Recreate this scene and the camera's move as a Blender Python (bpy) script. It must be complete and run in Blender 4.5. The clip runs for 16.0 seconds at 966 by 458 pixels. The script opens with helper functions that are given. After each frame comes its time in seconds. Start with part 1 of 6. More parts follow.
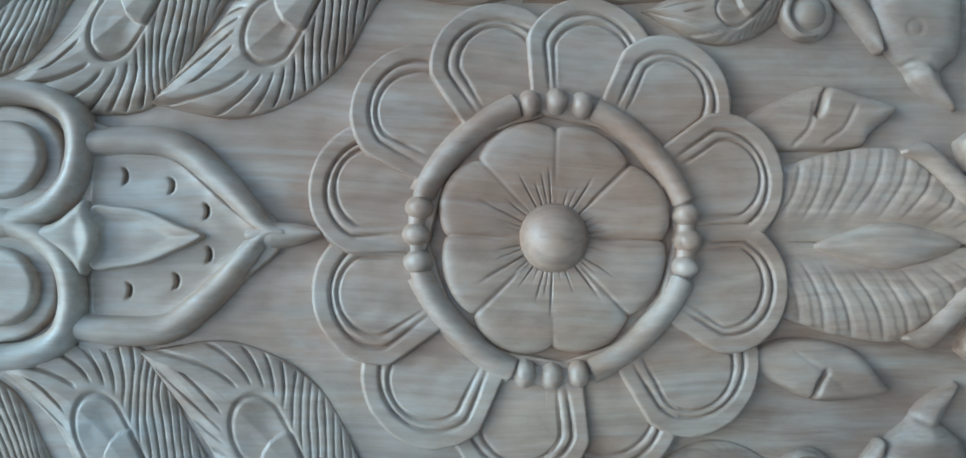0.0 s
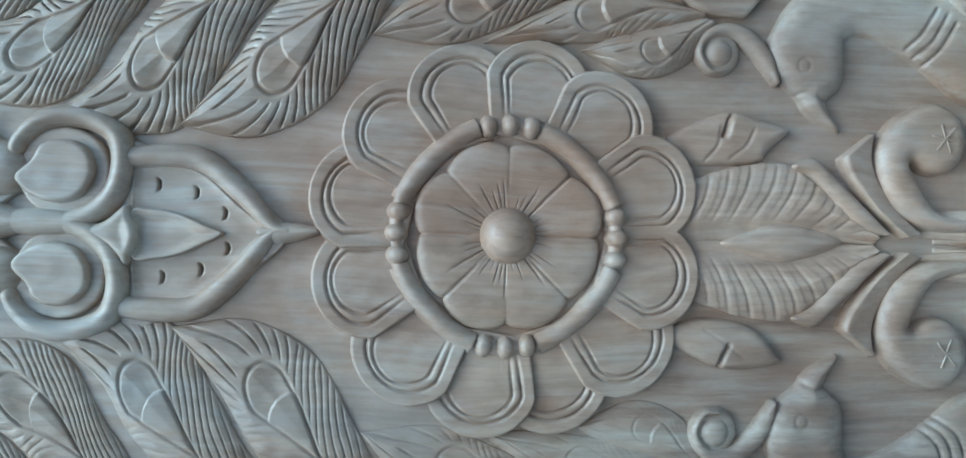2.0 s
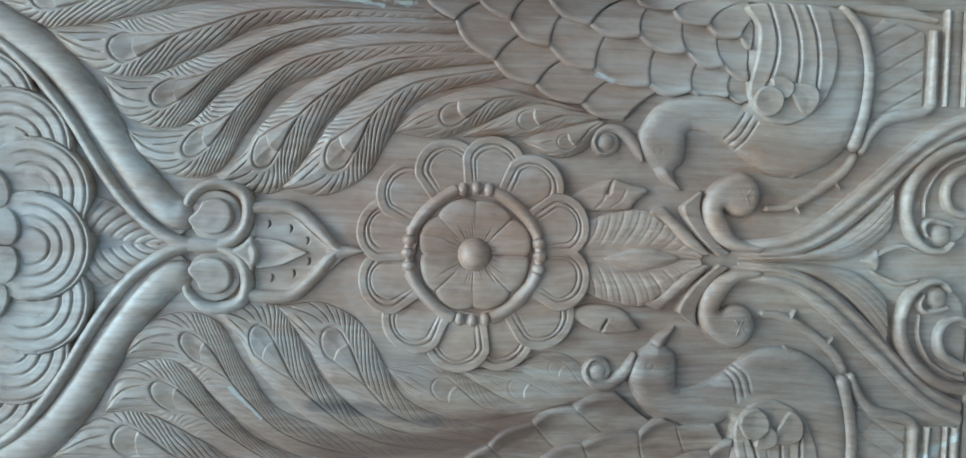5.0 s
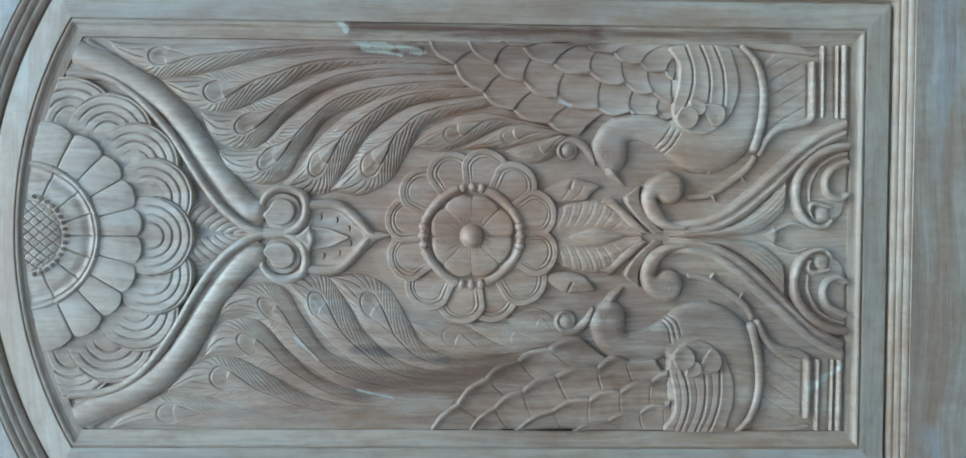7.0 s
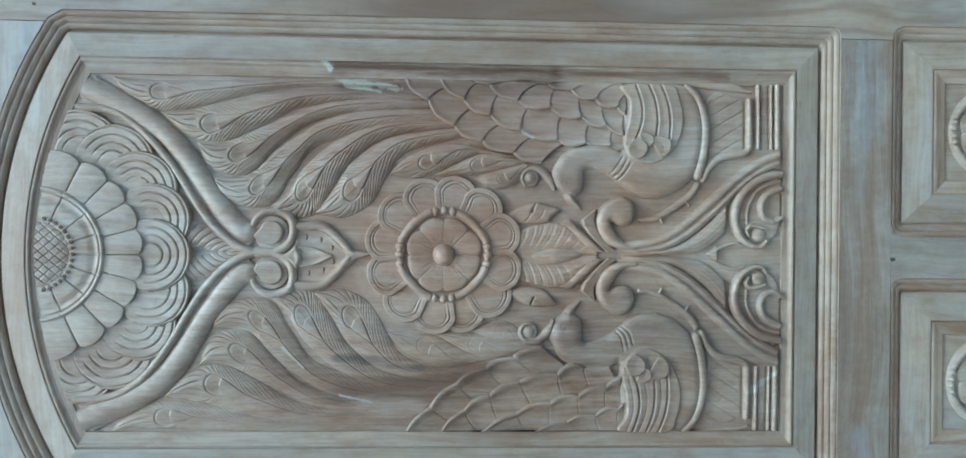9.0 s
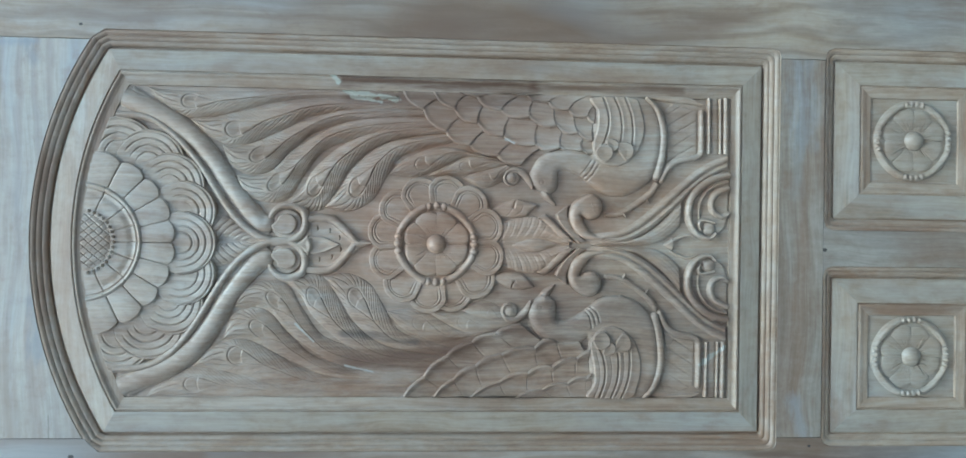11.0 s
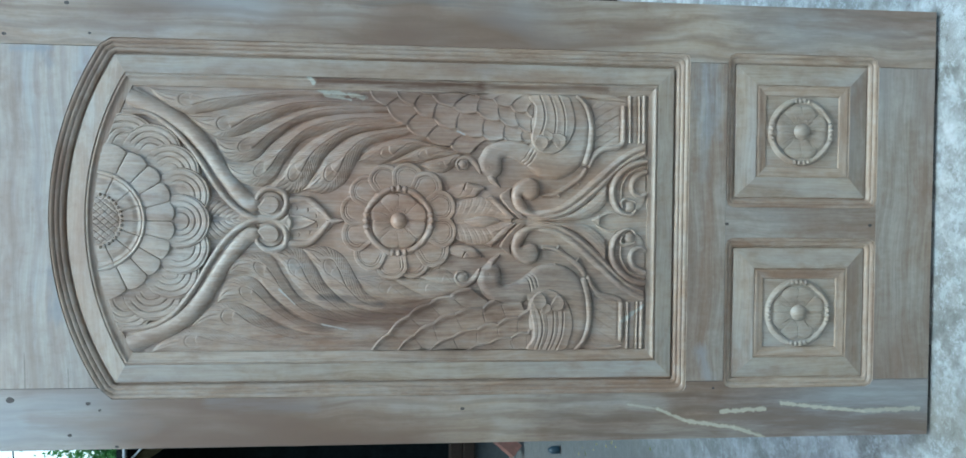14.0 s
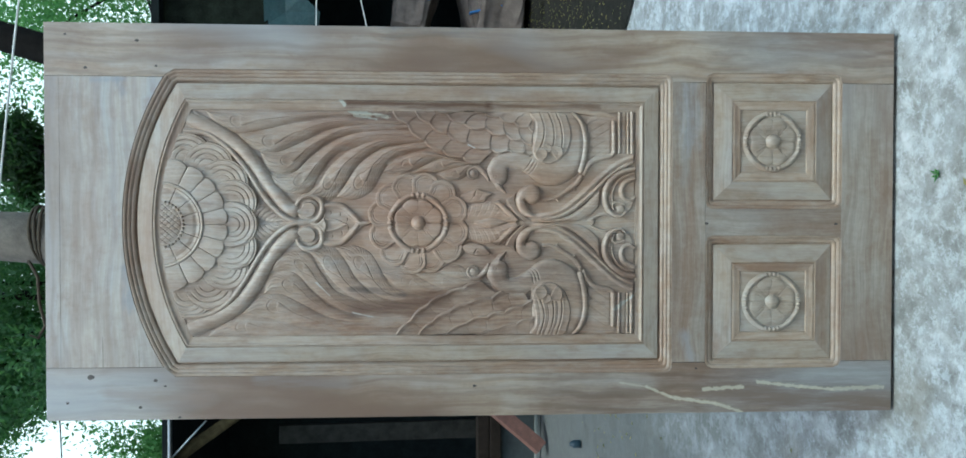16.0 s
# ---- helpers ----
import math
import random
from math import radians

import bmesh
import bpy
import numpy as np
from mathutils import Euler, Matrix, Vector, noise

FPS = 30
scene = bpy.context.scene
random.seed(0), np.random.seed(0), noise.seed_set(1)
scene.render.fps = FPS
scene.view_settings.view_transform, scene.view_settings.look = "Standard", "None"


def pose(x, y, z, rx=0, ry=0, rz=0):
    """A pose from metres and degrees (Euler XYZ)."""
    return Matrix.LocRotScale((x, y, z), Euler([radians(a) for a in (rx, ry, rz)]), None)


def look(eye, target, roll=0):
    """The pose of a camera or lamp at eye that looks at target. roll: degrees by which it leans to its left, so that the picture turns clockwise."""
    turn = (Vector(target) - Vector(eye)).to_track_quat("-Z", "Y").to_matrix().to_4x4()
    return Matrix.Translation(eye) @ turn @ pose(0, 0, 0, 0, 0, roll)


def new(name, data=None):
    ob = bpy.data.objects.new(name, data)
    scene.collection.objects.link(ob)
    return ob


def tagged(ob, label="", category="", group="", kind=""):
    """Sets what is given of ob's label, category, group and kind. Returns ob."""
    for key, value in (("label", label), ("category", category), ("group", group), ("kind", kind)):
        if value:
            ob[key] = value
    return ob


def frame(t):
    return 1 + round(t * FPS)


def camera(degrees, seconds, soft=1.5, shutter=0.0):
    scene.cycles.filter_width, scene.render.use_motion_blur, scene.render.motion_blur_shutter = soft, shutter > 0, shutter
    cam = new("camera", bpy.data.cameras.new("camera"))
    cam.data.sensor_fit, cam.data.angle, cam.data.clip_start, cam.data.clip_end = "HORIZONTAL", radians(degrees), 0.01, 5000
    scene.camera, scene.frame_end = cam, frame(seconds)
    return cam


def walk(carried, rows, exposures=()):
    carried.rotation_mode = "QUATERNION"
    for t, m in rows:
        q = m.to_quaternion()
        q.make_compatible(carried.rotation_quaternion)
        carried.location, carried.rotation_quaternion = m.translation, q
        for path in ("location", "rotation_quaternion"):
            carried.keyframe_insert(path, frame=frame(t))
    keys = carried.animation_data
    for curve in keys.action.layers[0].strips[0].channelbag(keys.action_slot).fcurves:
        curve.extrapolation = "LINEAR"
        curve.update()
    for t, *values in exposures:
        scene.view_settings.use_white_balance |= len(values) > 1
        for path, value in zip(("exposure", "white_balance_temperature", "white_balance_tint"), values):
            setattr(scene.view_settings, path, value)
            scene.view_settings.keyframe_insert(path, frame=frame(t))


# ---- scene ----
# The door leans back a few degrees; the camera's rows are given in the door's own upright axes.
LEAN = pose(0, 0, 0, -4.0, 0, 0)
cam = camera(62.6, 16.0, soft=1.6)
PATH = [
    (0, (-0.017, -0.389, 1.248), (0.083, 1.603, 1.103), -88.6),
    (0.5, (-0.02, -0.404, 1.248), (0.072, 1.588, 1.086), -88.3),
    (1, (-0.018, -0.431, 1.248), (0.089, 1.561, 1.098), -88.3),
    (1.5, (-0.016, -0.452, 1.245), (0.078, 1.538, 1.072), -88.4),
    (2, (-0.018, -0.481, 1.24), (0.068, 1.511, 1.073), -88.4),
    (2.5, (-0.011, -0.519, 1.238), (0.067, 1.473, 1.077), -88.3),
    (3, (-0.008, -0.573, 1.235), (0.039, 1.42, 1.078), -88.5),
    (3.5, (-0.001, -0.632, 1.231), (0.037, 1.362, 1.074), -88.1),
    (6, (0.078, -0.956, 1.214), (-0.048, 1.038, 1.135), -88.6),
    (6.5, (0.032, -1.037, 1.211), (-0.004, 0.962, 1.163), -89.3),
    (7, (0.031, -1.104, 1.198), (-0.009, 0.895, 1.146), -89.5),
    (7.5, (0.038, -1.161, 1.194), (0.016, 0.838, 1.15), -89.0),
    (8, (0.031, -1.197, 1.193), (0.019, 0.803, 1.162), -89.3),
    (8.5, (0.04, -1.204, 1.193), (0.027, 0.795, 1.114), -88.9),
    (9, (0.038, -1.222, 1.184), (0.04, 0.776, 1.087), -89.4),
    (11.5, (0.009, -1.459, 1.19), (0.012, 0.537, 1.058), -89.2),
    (12, (-0.005, -1.497, 1.189), (-0.01, 0.498, 1.047), -89.6),
    (12.5, (0.001, -1.519, 1.19), (0.004, 0.475, 1.045), -89.9),
    (13, (0.003, -1.563, 1.184), (-0.027, 0.432, 1.042), -89.8),
    (13.5, (0.011, -1.613, 1.18), (-0.029, 0.381, 1.019), -89.7),
    (14, (0.025, -1.666, 1.167), (-0.025, 0.325, 0.977), -89.6),
    (14.5, (0.025, -1.75, 1.151), (-0.033, 0.244, 1.003), -90.2),
    (15, (0.03, -1.82, 1.147), (-0.032, 0.174, 1.005), -90.0),
    (15.5, (0.017, -1.874, 1.142), (-0.023, 0.121, 1.003), -90.1),
    (16, (0.017, -1.923, 1.136), (-0.017, 0.073, 1.024), -90.0),
]
walk(cam, [(t, LEAN @ look(eye, aim, roll)) for t, eye, aim, roll in PATH],
     exposures=[(0, 0.10, 4750, -15), (3.5, 0.10, 4920, -14), (7.5, 0.05, 5180, -11), (9, 0.07, 5280, -11), (12.5, 0.08, 5360, -9), (14.5, 0.08, 5440, -9), (16, 0.06, 5780, -7)])

# ---------------------------------------------------------------- light
world = bpy.data.worlds.new("overcast_sky")
scene.world = world
world.use_nodes = True
wn, wl = world.node_tree.nodes, world.node_tree.links
wn.clear()
sky = wn.new("ShaderNodeTexSky")
sky.sky_type = "NISHITA"
sky.sun_disc = False
sky.sun_elevation = radians(62)
sky.sun_rotation = radians(200)
sky.air_density, sky.dust_density, sky.ozone_density = 1.0, 3.0, 1.0
back = wn.new("ShaderNodeBackground")
back.inputs["Strength"].default_value = 0.28
wo = wn.new("ShaderNodeOutputWorld")
wl.new(sky.outputs[0], back.inputs[0])
wl.new(back.outputs[0], wo.inputs[0])

sun = new("sun", bpy.data.lights.new("sun", "SUN"))
sun.data.energy = 2.0
sun.data.angle = radians(15)
sun.data.color = (0.86, 0.95, 1.0)
sun.matrix_world = look((1.8, -1.7, 6.0), (0, 0, 0))

# ---------------------------------------------------------------- materials


def material(name):
    m = bpy.data.materials.new(name)
    m.use_nodes = True
    return m, m.node_tree.nodes, m.node_tree.links, m.node_tree.nodes["Principled BSDF"]


def ramp(nodes, stops):
    r = nodes.new("ShaderNodeValToRGB")
    while len(r.color_ramp.elements) < len(stops):
        r.color_ramp.elements.new(0.5)
    for e, (p, c) in zip(r.color_ramp.elements, stops):
        e.position, e.color = p, (*c, 1)
    return r


def noise_at(nodes, links, vec, scale, detail=4, rough=0.55, stretch=(1, 1, 1), shift=(0, 0, 0)):
    mp = nodes.new("ShaderNodeMapping")
    mp.inputs["Scale"].default_value = stretch
    mp.inputs["Location"].default_value = shift
    links.new(vec, mp.inputs[0])
    n = nodes.new("ShaderNodeTexNoise")
    n.inputs["Scale"].default_value = scale
    n.inputs["Detail"].default_value = detail
    n.inputs["Roughness"].default_value = rough
    links.new(mp.outputs[0], n.inputs["Vector"])
    return n.outputs["Fac"]


def mix(nodes, links, fac, a, b, mode="MIX"):
    m = nodes.new("ShaderNodeMix")
    m.data_type, m.blend_type = "RGBA", mode
    for sock, v in ((m.inputs[0], fac), (m.inputs[6], a), (m.inputs[7], b)):
        if isinstance(v, (int, float)):
            sock.default_value = v
        elif isinstance(v, tuple):
            sock.default_value = (*v, 1)
        else:
            links.new(v, sock)
    return m.outputs[2]


def span(nodes, links, v, lo, hi, to_lo=0.0, to_hi=1.0):
    m = nodes.new("ShaderNodeMapRange")
    m.inputs[1].default_value, m.inputs[2].default_value = lo, hi
    m.inputs[3].default_value, m.inputs[4].default_value = to_lo, to_hi
    links.new(v, m.inputs[0])
    return m.outputs[0]


def streak_mask(n, l, vec, a, b, width, soft=False, along="z"):
    """1 along the line from a to b on the door's face (x, z), ragged, 0 past width."""
    def math_(op, u, v=None, clamp=False):
        m = n.new("ShaderNodeMath")
        m.operation, m.use_clamp = op, clamp
        for sock, w in zip(m.inputs, (u, v)):
            if isinstance(w, (int, float)):
                sock.default_value = w
            elif w is not None:
                l.new(w, sock)
        return m.outputs[0]

    sep = n.new("ShaderNodeSeparateXYZ")
    l.new(vec, sep.inputs[0])
    dx, dz = b[0] - a[0], b[1] - a[1]
    ll = dx * dx + dz * dz
    px, pz = math_("SUBTRACT", sep.outputs[0], a[0]), math_("SUBTRACT", sep.outputs[2], a[1])
    t = math_("ADD", math_("MULTIPLY", px, dx / ll), math_("MULTIPLY", pz, dz / ll), True)
    ex, ez = math_("SUBTRACT", px, math_("MULTIPLY", t, dx)), math_("SUBTRACT", pz, math_("MULTIPLY", t, dz))
    d = math_("SQRT", math_("ADD", math_("MULTIPLY", ex, ex), math_("MULTIPLY", ez, ez)))
    ragged = noise_at(n, l, vec, 70, 4, 0.7, ((1, 1, 0.12) if along == "z" else (0.25, 1, 1)) if soft else (1, 1, 1))
    d = math_("ADD", d, math_("MULTIPLY", math_("SUBTRACT", ragged, 0.5), width * 3.2))
    return span(n, l, d, width * (0.1 if soft else 0.55), width * (1.3 if soft else 1), 1.0, 0.0)


def teak(name, along="z", warm=(0.31, 0.215, 0.143), pale=(0.45, 0.365, 0.28), dark=(0.13, 0.080, 0.050), streak=0.5, grey=0.45, shift=(0, 0, 0), patches=(), gloss=0.62, heart=0.6, bloom=0.4, lines=0.22, cloud=0.0, thready=1.0):
    """Bare sanded teak: long grain, cathedral figure, grey dust, brown heart streaks, fine pores."""
    m, n, l, bsdf = material(name)
    tc = n.new("ShaderNodeTexCoord").outputs["Object"]
    st = {"z": (1, 1, 0.05), "x": (0.05, 1, 1)}[along]
    # wander of the grain
    warp = n.new("ShaderNodeTexNoise")
    warp.inputs["Scale"].default_value = 3.0
    l.new(tc, warp.inputs["Vector"])
    wv = n.new("ShaderNodeVectorMath")
    wv.operation = "MULTIPLY_ADD"
    l.new(warp.outputs["Color"], wv.inputs[0])
    wv.inputs[1].default_value = (0.055, 0.0, 0.055)
    l.new(tc, wv.inputs[2])
    vec = wv.outputs[0]
    far = tuple(0.13 if k < 1 else 1 for k in st)
    fine = noise_at(n, l, vec, 230, 3, 0.6, st, shift)
    band = noise_at(n, l, vec, 15, 6, 0.62, far, shift)
    broad = noise_at(n, l, vec, 4.2, 4, 0.55, tuple(0.32 if k < 1 else 1 for k in st), shift)
    blot = noise_at(n, l, tc, 5.5, 5, 0.62, (1, 1, 1), shift)
    c = ramp(n, [(0.28, dark), (0.43, warm), (0.60, pale), (0.8, warm)])
    l.new(band, c.inputs[0])
    base = mix(n, l, 0.45, warm, c.outputs[0])
    base = mix(n, l, span(n, l, broad, 0.36, 0.72, 0.0, 0.85), base, pale)
    base = mix(n, l, span(n, l, broad, 0.44, 0.26, 0.0, streak), base, dark)
    base = mix(n, l, span(n, l, blot, 0.42, 0.72, 0.0, grey), base, (0.33, 0.33, 0.315))
    base = mix(n, l, span(n, l, fine, 0.42, 0.66, 0.0, lines), base, (0.10, 0.065, 0.045), "MULTIPLY")
    grit = noise_at(n, l, tc, 60, 5, 0.7, (1, 1, 0.6), shift)
    base = mix(n, l, span(n, l, grit, 0.48, 0.70, 0.0, 0.28), base, (0.47, 0.43, 0.38))
    base = mix(n, l, span(n, l, grit, 0.46, 0.30, 0.0, 0.30), base, (0.17, 0.105, 0.07))
    long_ = tuple(0.13 if k < 1 else 1 for k in st)
    red = noise_at(n, l, vec, 7.5, 4, 0.6, long_, (shift[0] + 5, 0, shift[2]))
    ash = noise_at(n, l, vec, 9.0, 4, 0.6, long_, (shift[0] + 9, 0, shift[2] + 3))
    base = mix(n, l, span(n, l, red, 0.50, 0.64, 0.0, heart), base, (0.225, 0.128, 0.075))
    base = mix(n, l, span(n, l, ash, 0.50, 0.66, 0.0, bloom), base, (0.37, 0.385, 0.39))
    mottle = noise_at(n, l, vec, 24, 5, 0.68, tuple(0.45 if k < 1 else 1 for k in st), (shift[0] + 8, 0, shift[2] + 6))
    base = mix(n, l, span(n, l, mottle, 0.50, 0.66, 0.0, 0.40), base, (0.42, 0.375, 0.325))
    base = mix(n, l, span(n, l, mottle, 0.47, 0.33, 0.0, 0.45), base, (0.215, 0.135, 0.090))
    pores = noise_at(n, l, vec, 62, 4, 0.65, tuple(0.028 if k < 1 else 1 for k in st), (shift[0] + 3, 0, shift[2] + 4))
    base = mix(n, l, span(n, l, pores, 0.54, 0.70, 0.0, thready * (0.42 if cloud else 0.28)), base, (0.15, 0.098, 0.066))
    base = mix(n, l, span(n, l, pores, 0.44, 0.32, 0.0, 0.25), base, (0.46, 0.42, 0.36))
    thread = noise_at(n, l, vec, 170, 4, 0.65, tuple(0.035 if k < 1 else 1 for k in st), (shift[0] + 1, 0, shift[2] + 9))
    base = mix(n, l, span(n, l, thread, 0.53, 0.68, 0.0, 0.26 * thready), base, (0.14, 0.090, 0.062))
    base = mix(n, l, span(n, l, thread, 0.45, 0.32, 0.0, 0.22 * thready), base, (0.47, 0.43, 0.37))
    if cloud:
        far_ = tuple(0.33 if k < 1 else 1 for k in st)
        c1 = noise_at(n, l, vec, 3.2, 3, 0.5, far_, (shift[0] + 2, 0, shift[2] + 7))
        c2 = noise_at(n, l, vec, 2.6, 3, 0.5, far_, (shift[0] + 6, 0, shift[2] + 1))
        figure = n.new("ShaderNodeTexWave")
        figure.bands_direction = "X" if along == "z" else "Z"
        figure.inputs["Scale"].default_value = 9.0
        figure.inputs["Distortion"].default_value = 9.0
        figure.inputs["Detail"].default_value = 3.0
        figure.inputs["Detail Scale"].default_value = 1.3
        mp = n.new("ShaderNodeMapping")
        mp.inputs["Scale"].default_value = tuple(0.22 if k < 1 else 1 for k in st)
        mp.inputs["Location"].default_value = shift
        l.new(vec, mp.inputs[0])
        l.new(mp.outputs[0], figure.inputs["Vector"])
        base = mix(n, l, span(n, l, figure.outputs["Fac"], 0.50, 1.0, 0.0, 0.42 * cloud), base, (0.15, 0.098, 0.066))
        base = mix(n, l, span(n, l, c1, 0.46, 0.60, 0.0, cloud), base, (0.165, 0.108, 0.073))
        base = mix(n, l, span(n, l, c2, 0.50, 0.64, 0.0, 0.85 * cloud), base, (0.335, 0.36, 0.375))
    for a, b, width, colour, amount in patches:
        hit = streak_mask(n, l, tc, a, b, width, sum(colour) < 1.05 or width > 0.03, along)
        if width > 0.03:  # a broad stain or highlight tints the grain and leaves it showing
            base = mix(n, l, span(n, l, hit, 0, 1, 0, min(1, 1.3 * amount)), base, tuple(a / b for a, b in zip(colour, (0.31, 0.235, 0.17))), "MULTIPLY")
        else:
            base = mix(n, l, span(n, l, hit, 0, 1, 0, amount), base, colour)
    l.new(base, bsdf.inputs["Base Color"])
    rough = span(n, l, blot, 0.3, 0.7, 0.38, 0.54)
    l.new(rough, bsdf.inputs["Roughness"])
    bsdf.inputs["Specular IOR Level"].default_value = gloss
    bump = n.new("ShaderNodeBump")
    bump.inputs["Strength"].default_value = 0.11
    bump.inputs["Distance"].default_value = 0.0012
    l.new(fine, bump.inputs["Height"])
    b2 = n.new("ShaderNodeBump")
    b2.inputs["Strength"].default_value = 0.07
    b2.inputs["Distance"].default_value = 0.006
    l.new(band, b2.inputs["Height"])
    l.new(bump.outputs[0], b2.inputs["Normal"])
    tool = noise_at(n, l, tc, 150, 3, 0.5, (1, 1, 0.45), shift)
    b3 = n.new("ShaderNodeBump")
    b3.inputs["Strength"].default_value = 0.20
    b3.inputs["Distance"].default_value = 0.0014
    l.new(tool, b3.inputs["Height"])
    l.new(b2.outputs[0], b3.inputs["Normal"])
    l.new(b3.outputs[0], bsdf.inputs["Normal"])
    return m


def plain(name, colour, rough=0.6, metal=0.0, vary=0.3, scale=20.0, bump_mm=1.0):
    m, n, l, bsdf = material(name)
    tc = n.new("ShaderNodeTexCoord").outputs["Object"]
    a = noise_at(n, l, tc, scale, 5, 0.6)
    b = noise_at(n, l, tc, scale * 9, 3, 0.6)
    low = tuple(x * (1 - vary) for x in colour)
    high = tuple(min(1, x * (1 + vary)) for x in colour)
    c = mix(n, l, span(n, l, a, 0.3, 0.7), low, high)
    c = mix(n, l, span(n, l, b, 0.3, 0.7, 0, 0.35), c, low)
    l.new(c, bsdf.inputs["Base Color"])
    l.new(span(n, l, b, 0.3, 0.7, rough - 0.1, rough + 0.1), bsdf.inputs["Roughness"])
    bsdf.inputs["Metallic"].default_value = metal
    if rough >= 0.85:
        bsdf.inputs["Specular IOR Level"].default_value = 0.08
    bump = n.new("ShaderNodeBump")
    bump.inputs["Strength"].default_value = 0.4
    bump.inputs["Distance"].default_value = bump_mm / 1000
    l.new(b, bump.inputs["Height"])
    l.new(bump.outputs[0], bsdf.inputs["Normal"])
    return m


def concrete_material():
    m, n, l, bsdf = material("weathered_concrete")
    tc = n.new("ShaderNodeTexCoord").outputs["Object"]
    big = noise_at(n, l, tc, 1.7, 6, 0.65)
    mid = noise_at(n, l, tc, 7, 7, 0.72)
    fine = noise_at(n, l, tc, 90, 4, 0.7)
    c = ramp(n, [(0.36, (0.10, 0.10, 0.088)), (0.47, (0.215, 0.22, 0.21)), (0.54, (0.31, 0.325, 0.325)), (0.66, (0.44, 0.47, 0.48))])
    l.new(mid, c.inputs[0])
    base = mix(n, l, span(n, l, big, 0.35, 0.65, 0.0, 0.45), c.outputs[0], (0.20, 0.195, 0.175))
    base = mix(n, l, span(n, l, fine, 0.35, 0.7, 0.0, 0.35), base, (0.33, 0.335, 0.32))
    # pale lime veins and scuffs where the skin has worn, in a loose net
    wob = n.new("ShaderNodeTexNoise")
    wob.inputs["Scale"].default_value, wob.inputs["Detail"].default_value = 5.0, 5.0
    l.new(tc, wob.inputs["Vector"])
    off = n.new("ShaderNodeVectorMath")
    off.operation = "MULTIPLY_ADD"
    l.new(wob.outputs["Color"], off.inputs[0])
    off.inputs[1].default_value = (0.28, 0.28, 0.0)
    l.new(tc, off.inputs[2])
    net = n.new("ShaderNodeTexVoronoi")
    net.feature = "DISTANCE_TO_EDGE"
    net.inputs["Scale"].default_value = 6.5
    l.new(off.outputs[0], net.inputs["Vector"])
    broken = noise_at(n, l, tc, 14, 5, 0.7)
    vein = n.new("ShaderNodeMath")
    vein.operation = "MULTIPLY"
    l.new(span(n, l, net.outputs["Distance"], 0.0, 0.11, 1.0, 0.0), vein.inputs[0])
    l.new(span(n, l, broken, 0.42, 0.60), vein.inputs[1])
    base = mix(n, l, span(n, l, vein.outputs[0], 0.0, 1.0, 0.0, 0.45), base, (0.58, 0.59, 0.58))
    speck = noise_at(n, l, tc, 42, 6, 0.78)
    base = mix(n, l, span(n, l, speck, 0.54, 0.66, 0.0, 0.50), base, (0.56, 0.59, 0.60))
    base = mix(n, l, span(n, l, speck, 0.44, 0.35, 0.0, 0.6), base, (0.10, 0.095, 0.08))
    flake = noise_at(n, l, tc, 19, 7, 0.82, shift=(7, 3, 0))
    base = mix(n, l, span(n, l, flake, 0.53, 0.57, 0.0, 0.40), base, (0.53, 0.575, 0.60))
    base = mix(n, l, span(n, l, flake, 0.46, 0.42, 0.0, 0.30), base, (0.20, 0.20, 0.185))
    stain = noise_at(n, l, tc, 3.3, 5, 0.6, shift=(4.0, 2.0, 0))
    base = mix(n, l, span(n, l, stain, 0.55, 0.68, 0.0, 0.45), base, (0.21, 0.185, 0.14))
    # damp corner by the shed, spread wider to paint the shed's shade on the floor
    dist = n.new("ShaderNodeVectorMath")
    dist.operation = "DISTANCE"
    l.new(tc, dist.inputs[0])
    dist.inputs[1].default_value = (-2.5, 3.6, 0)
    ad = n.new("ShaderNodeMath")
    ad.operation = "MULTIPLY_ADD"
    l.new(big, ad.inputs[0])
    ad.inputs[1].default_value = 1.6
    l.new(dist.outputs["Value"], ad.inputs[2])
    base = mix(n, l, span(n, l, ad.outputs[0], 3.1, 4.9, 0.88, 0.0), base, (0.062, 0.062, 0.054))
    l.new(base, bsdf.inputs["Base Color"])
    l.new(span(n, l, mid, 0.3, 0.7, 0.55, 0.85), bsdf.inputs["Roughness"])
    bump = n.new("ShaderNodeBump")
    bump.inputs["Strength"].default_value = 0.6
    bump.inputs["Distance"].default_value = 0.006
    l.new(mid, bump.inputs["Height"])
    b2 = n.new("ShaderNodeBump")
    b2.inputs["Strength"].default_value = 0.6
    b2.inputs["Distance"].default_value = 0.003
    l.new(speck, b2.inputs["Height"])
    l.new(bump.outputs[0], b2.inputs["Normal"])
    l.new(b2.outputs[0], bsdf.inputs["Normal"])
    return m


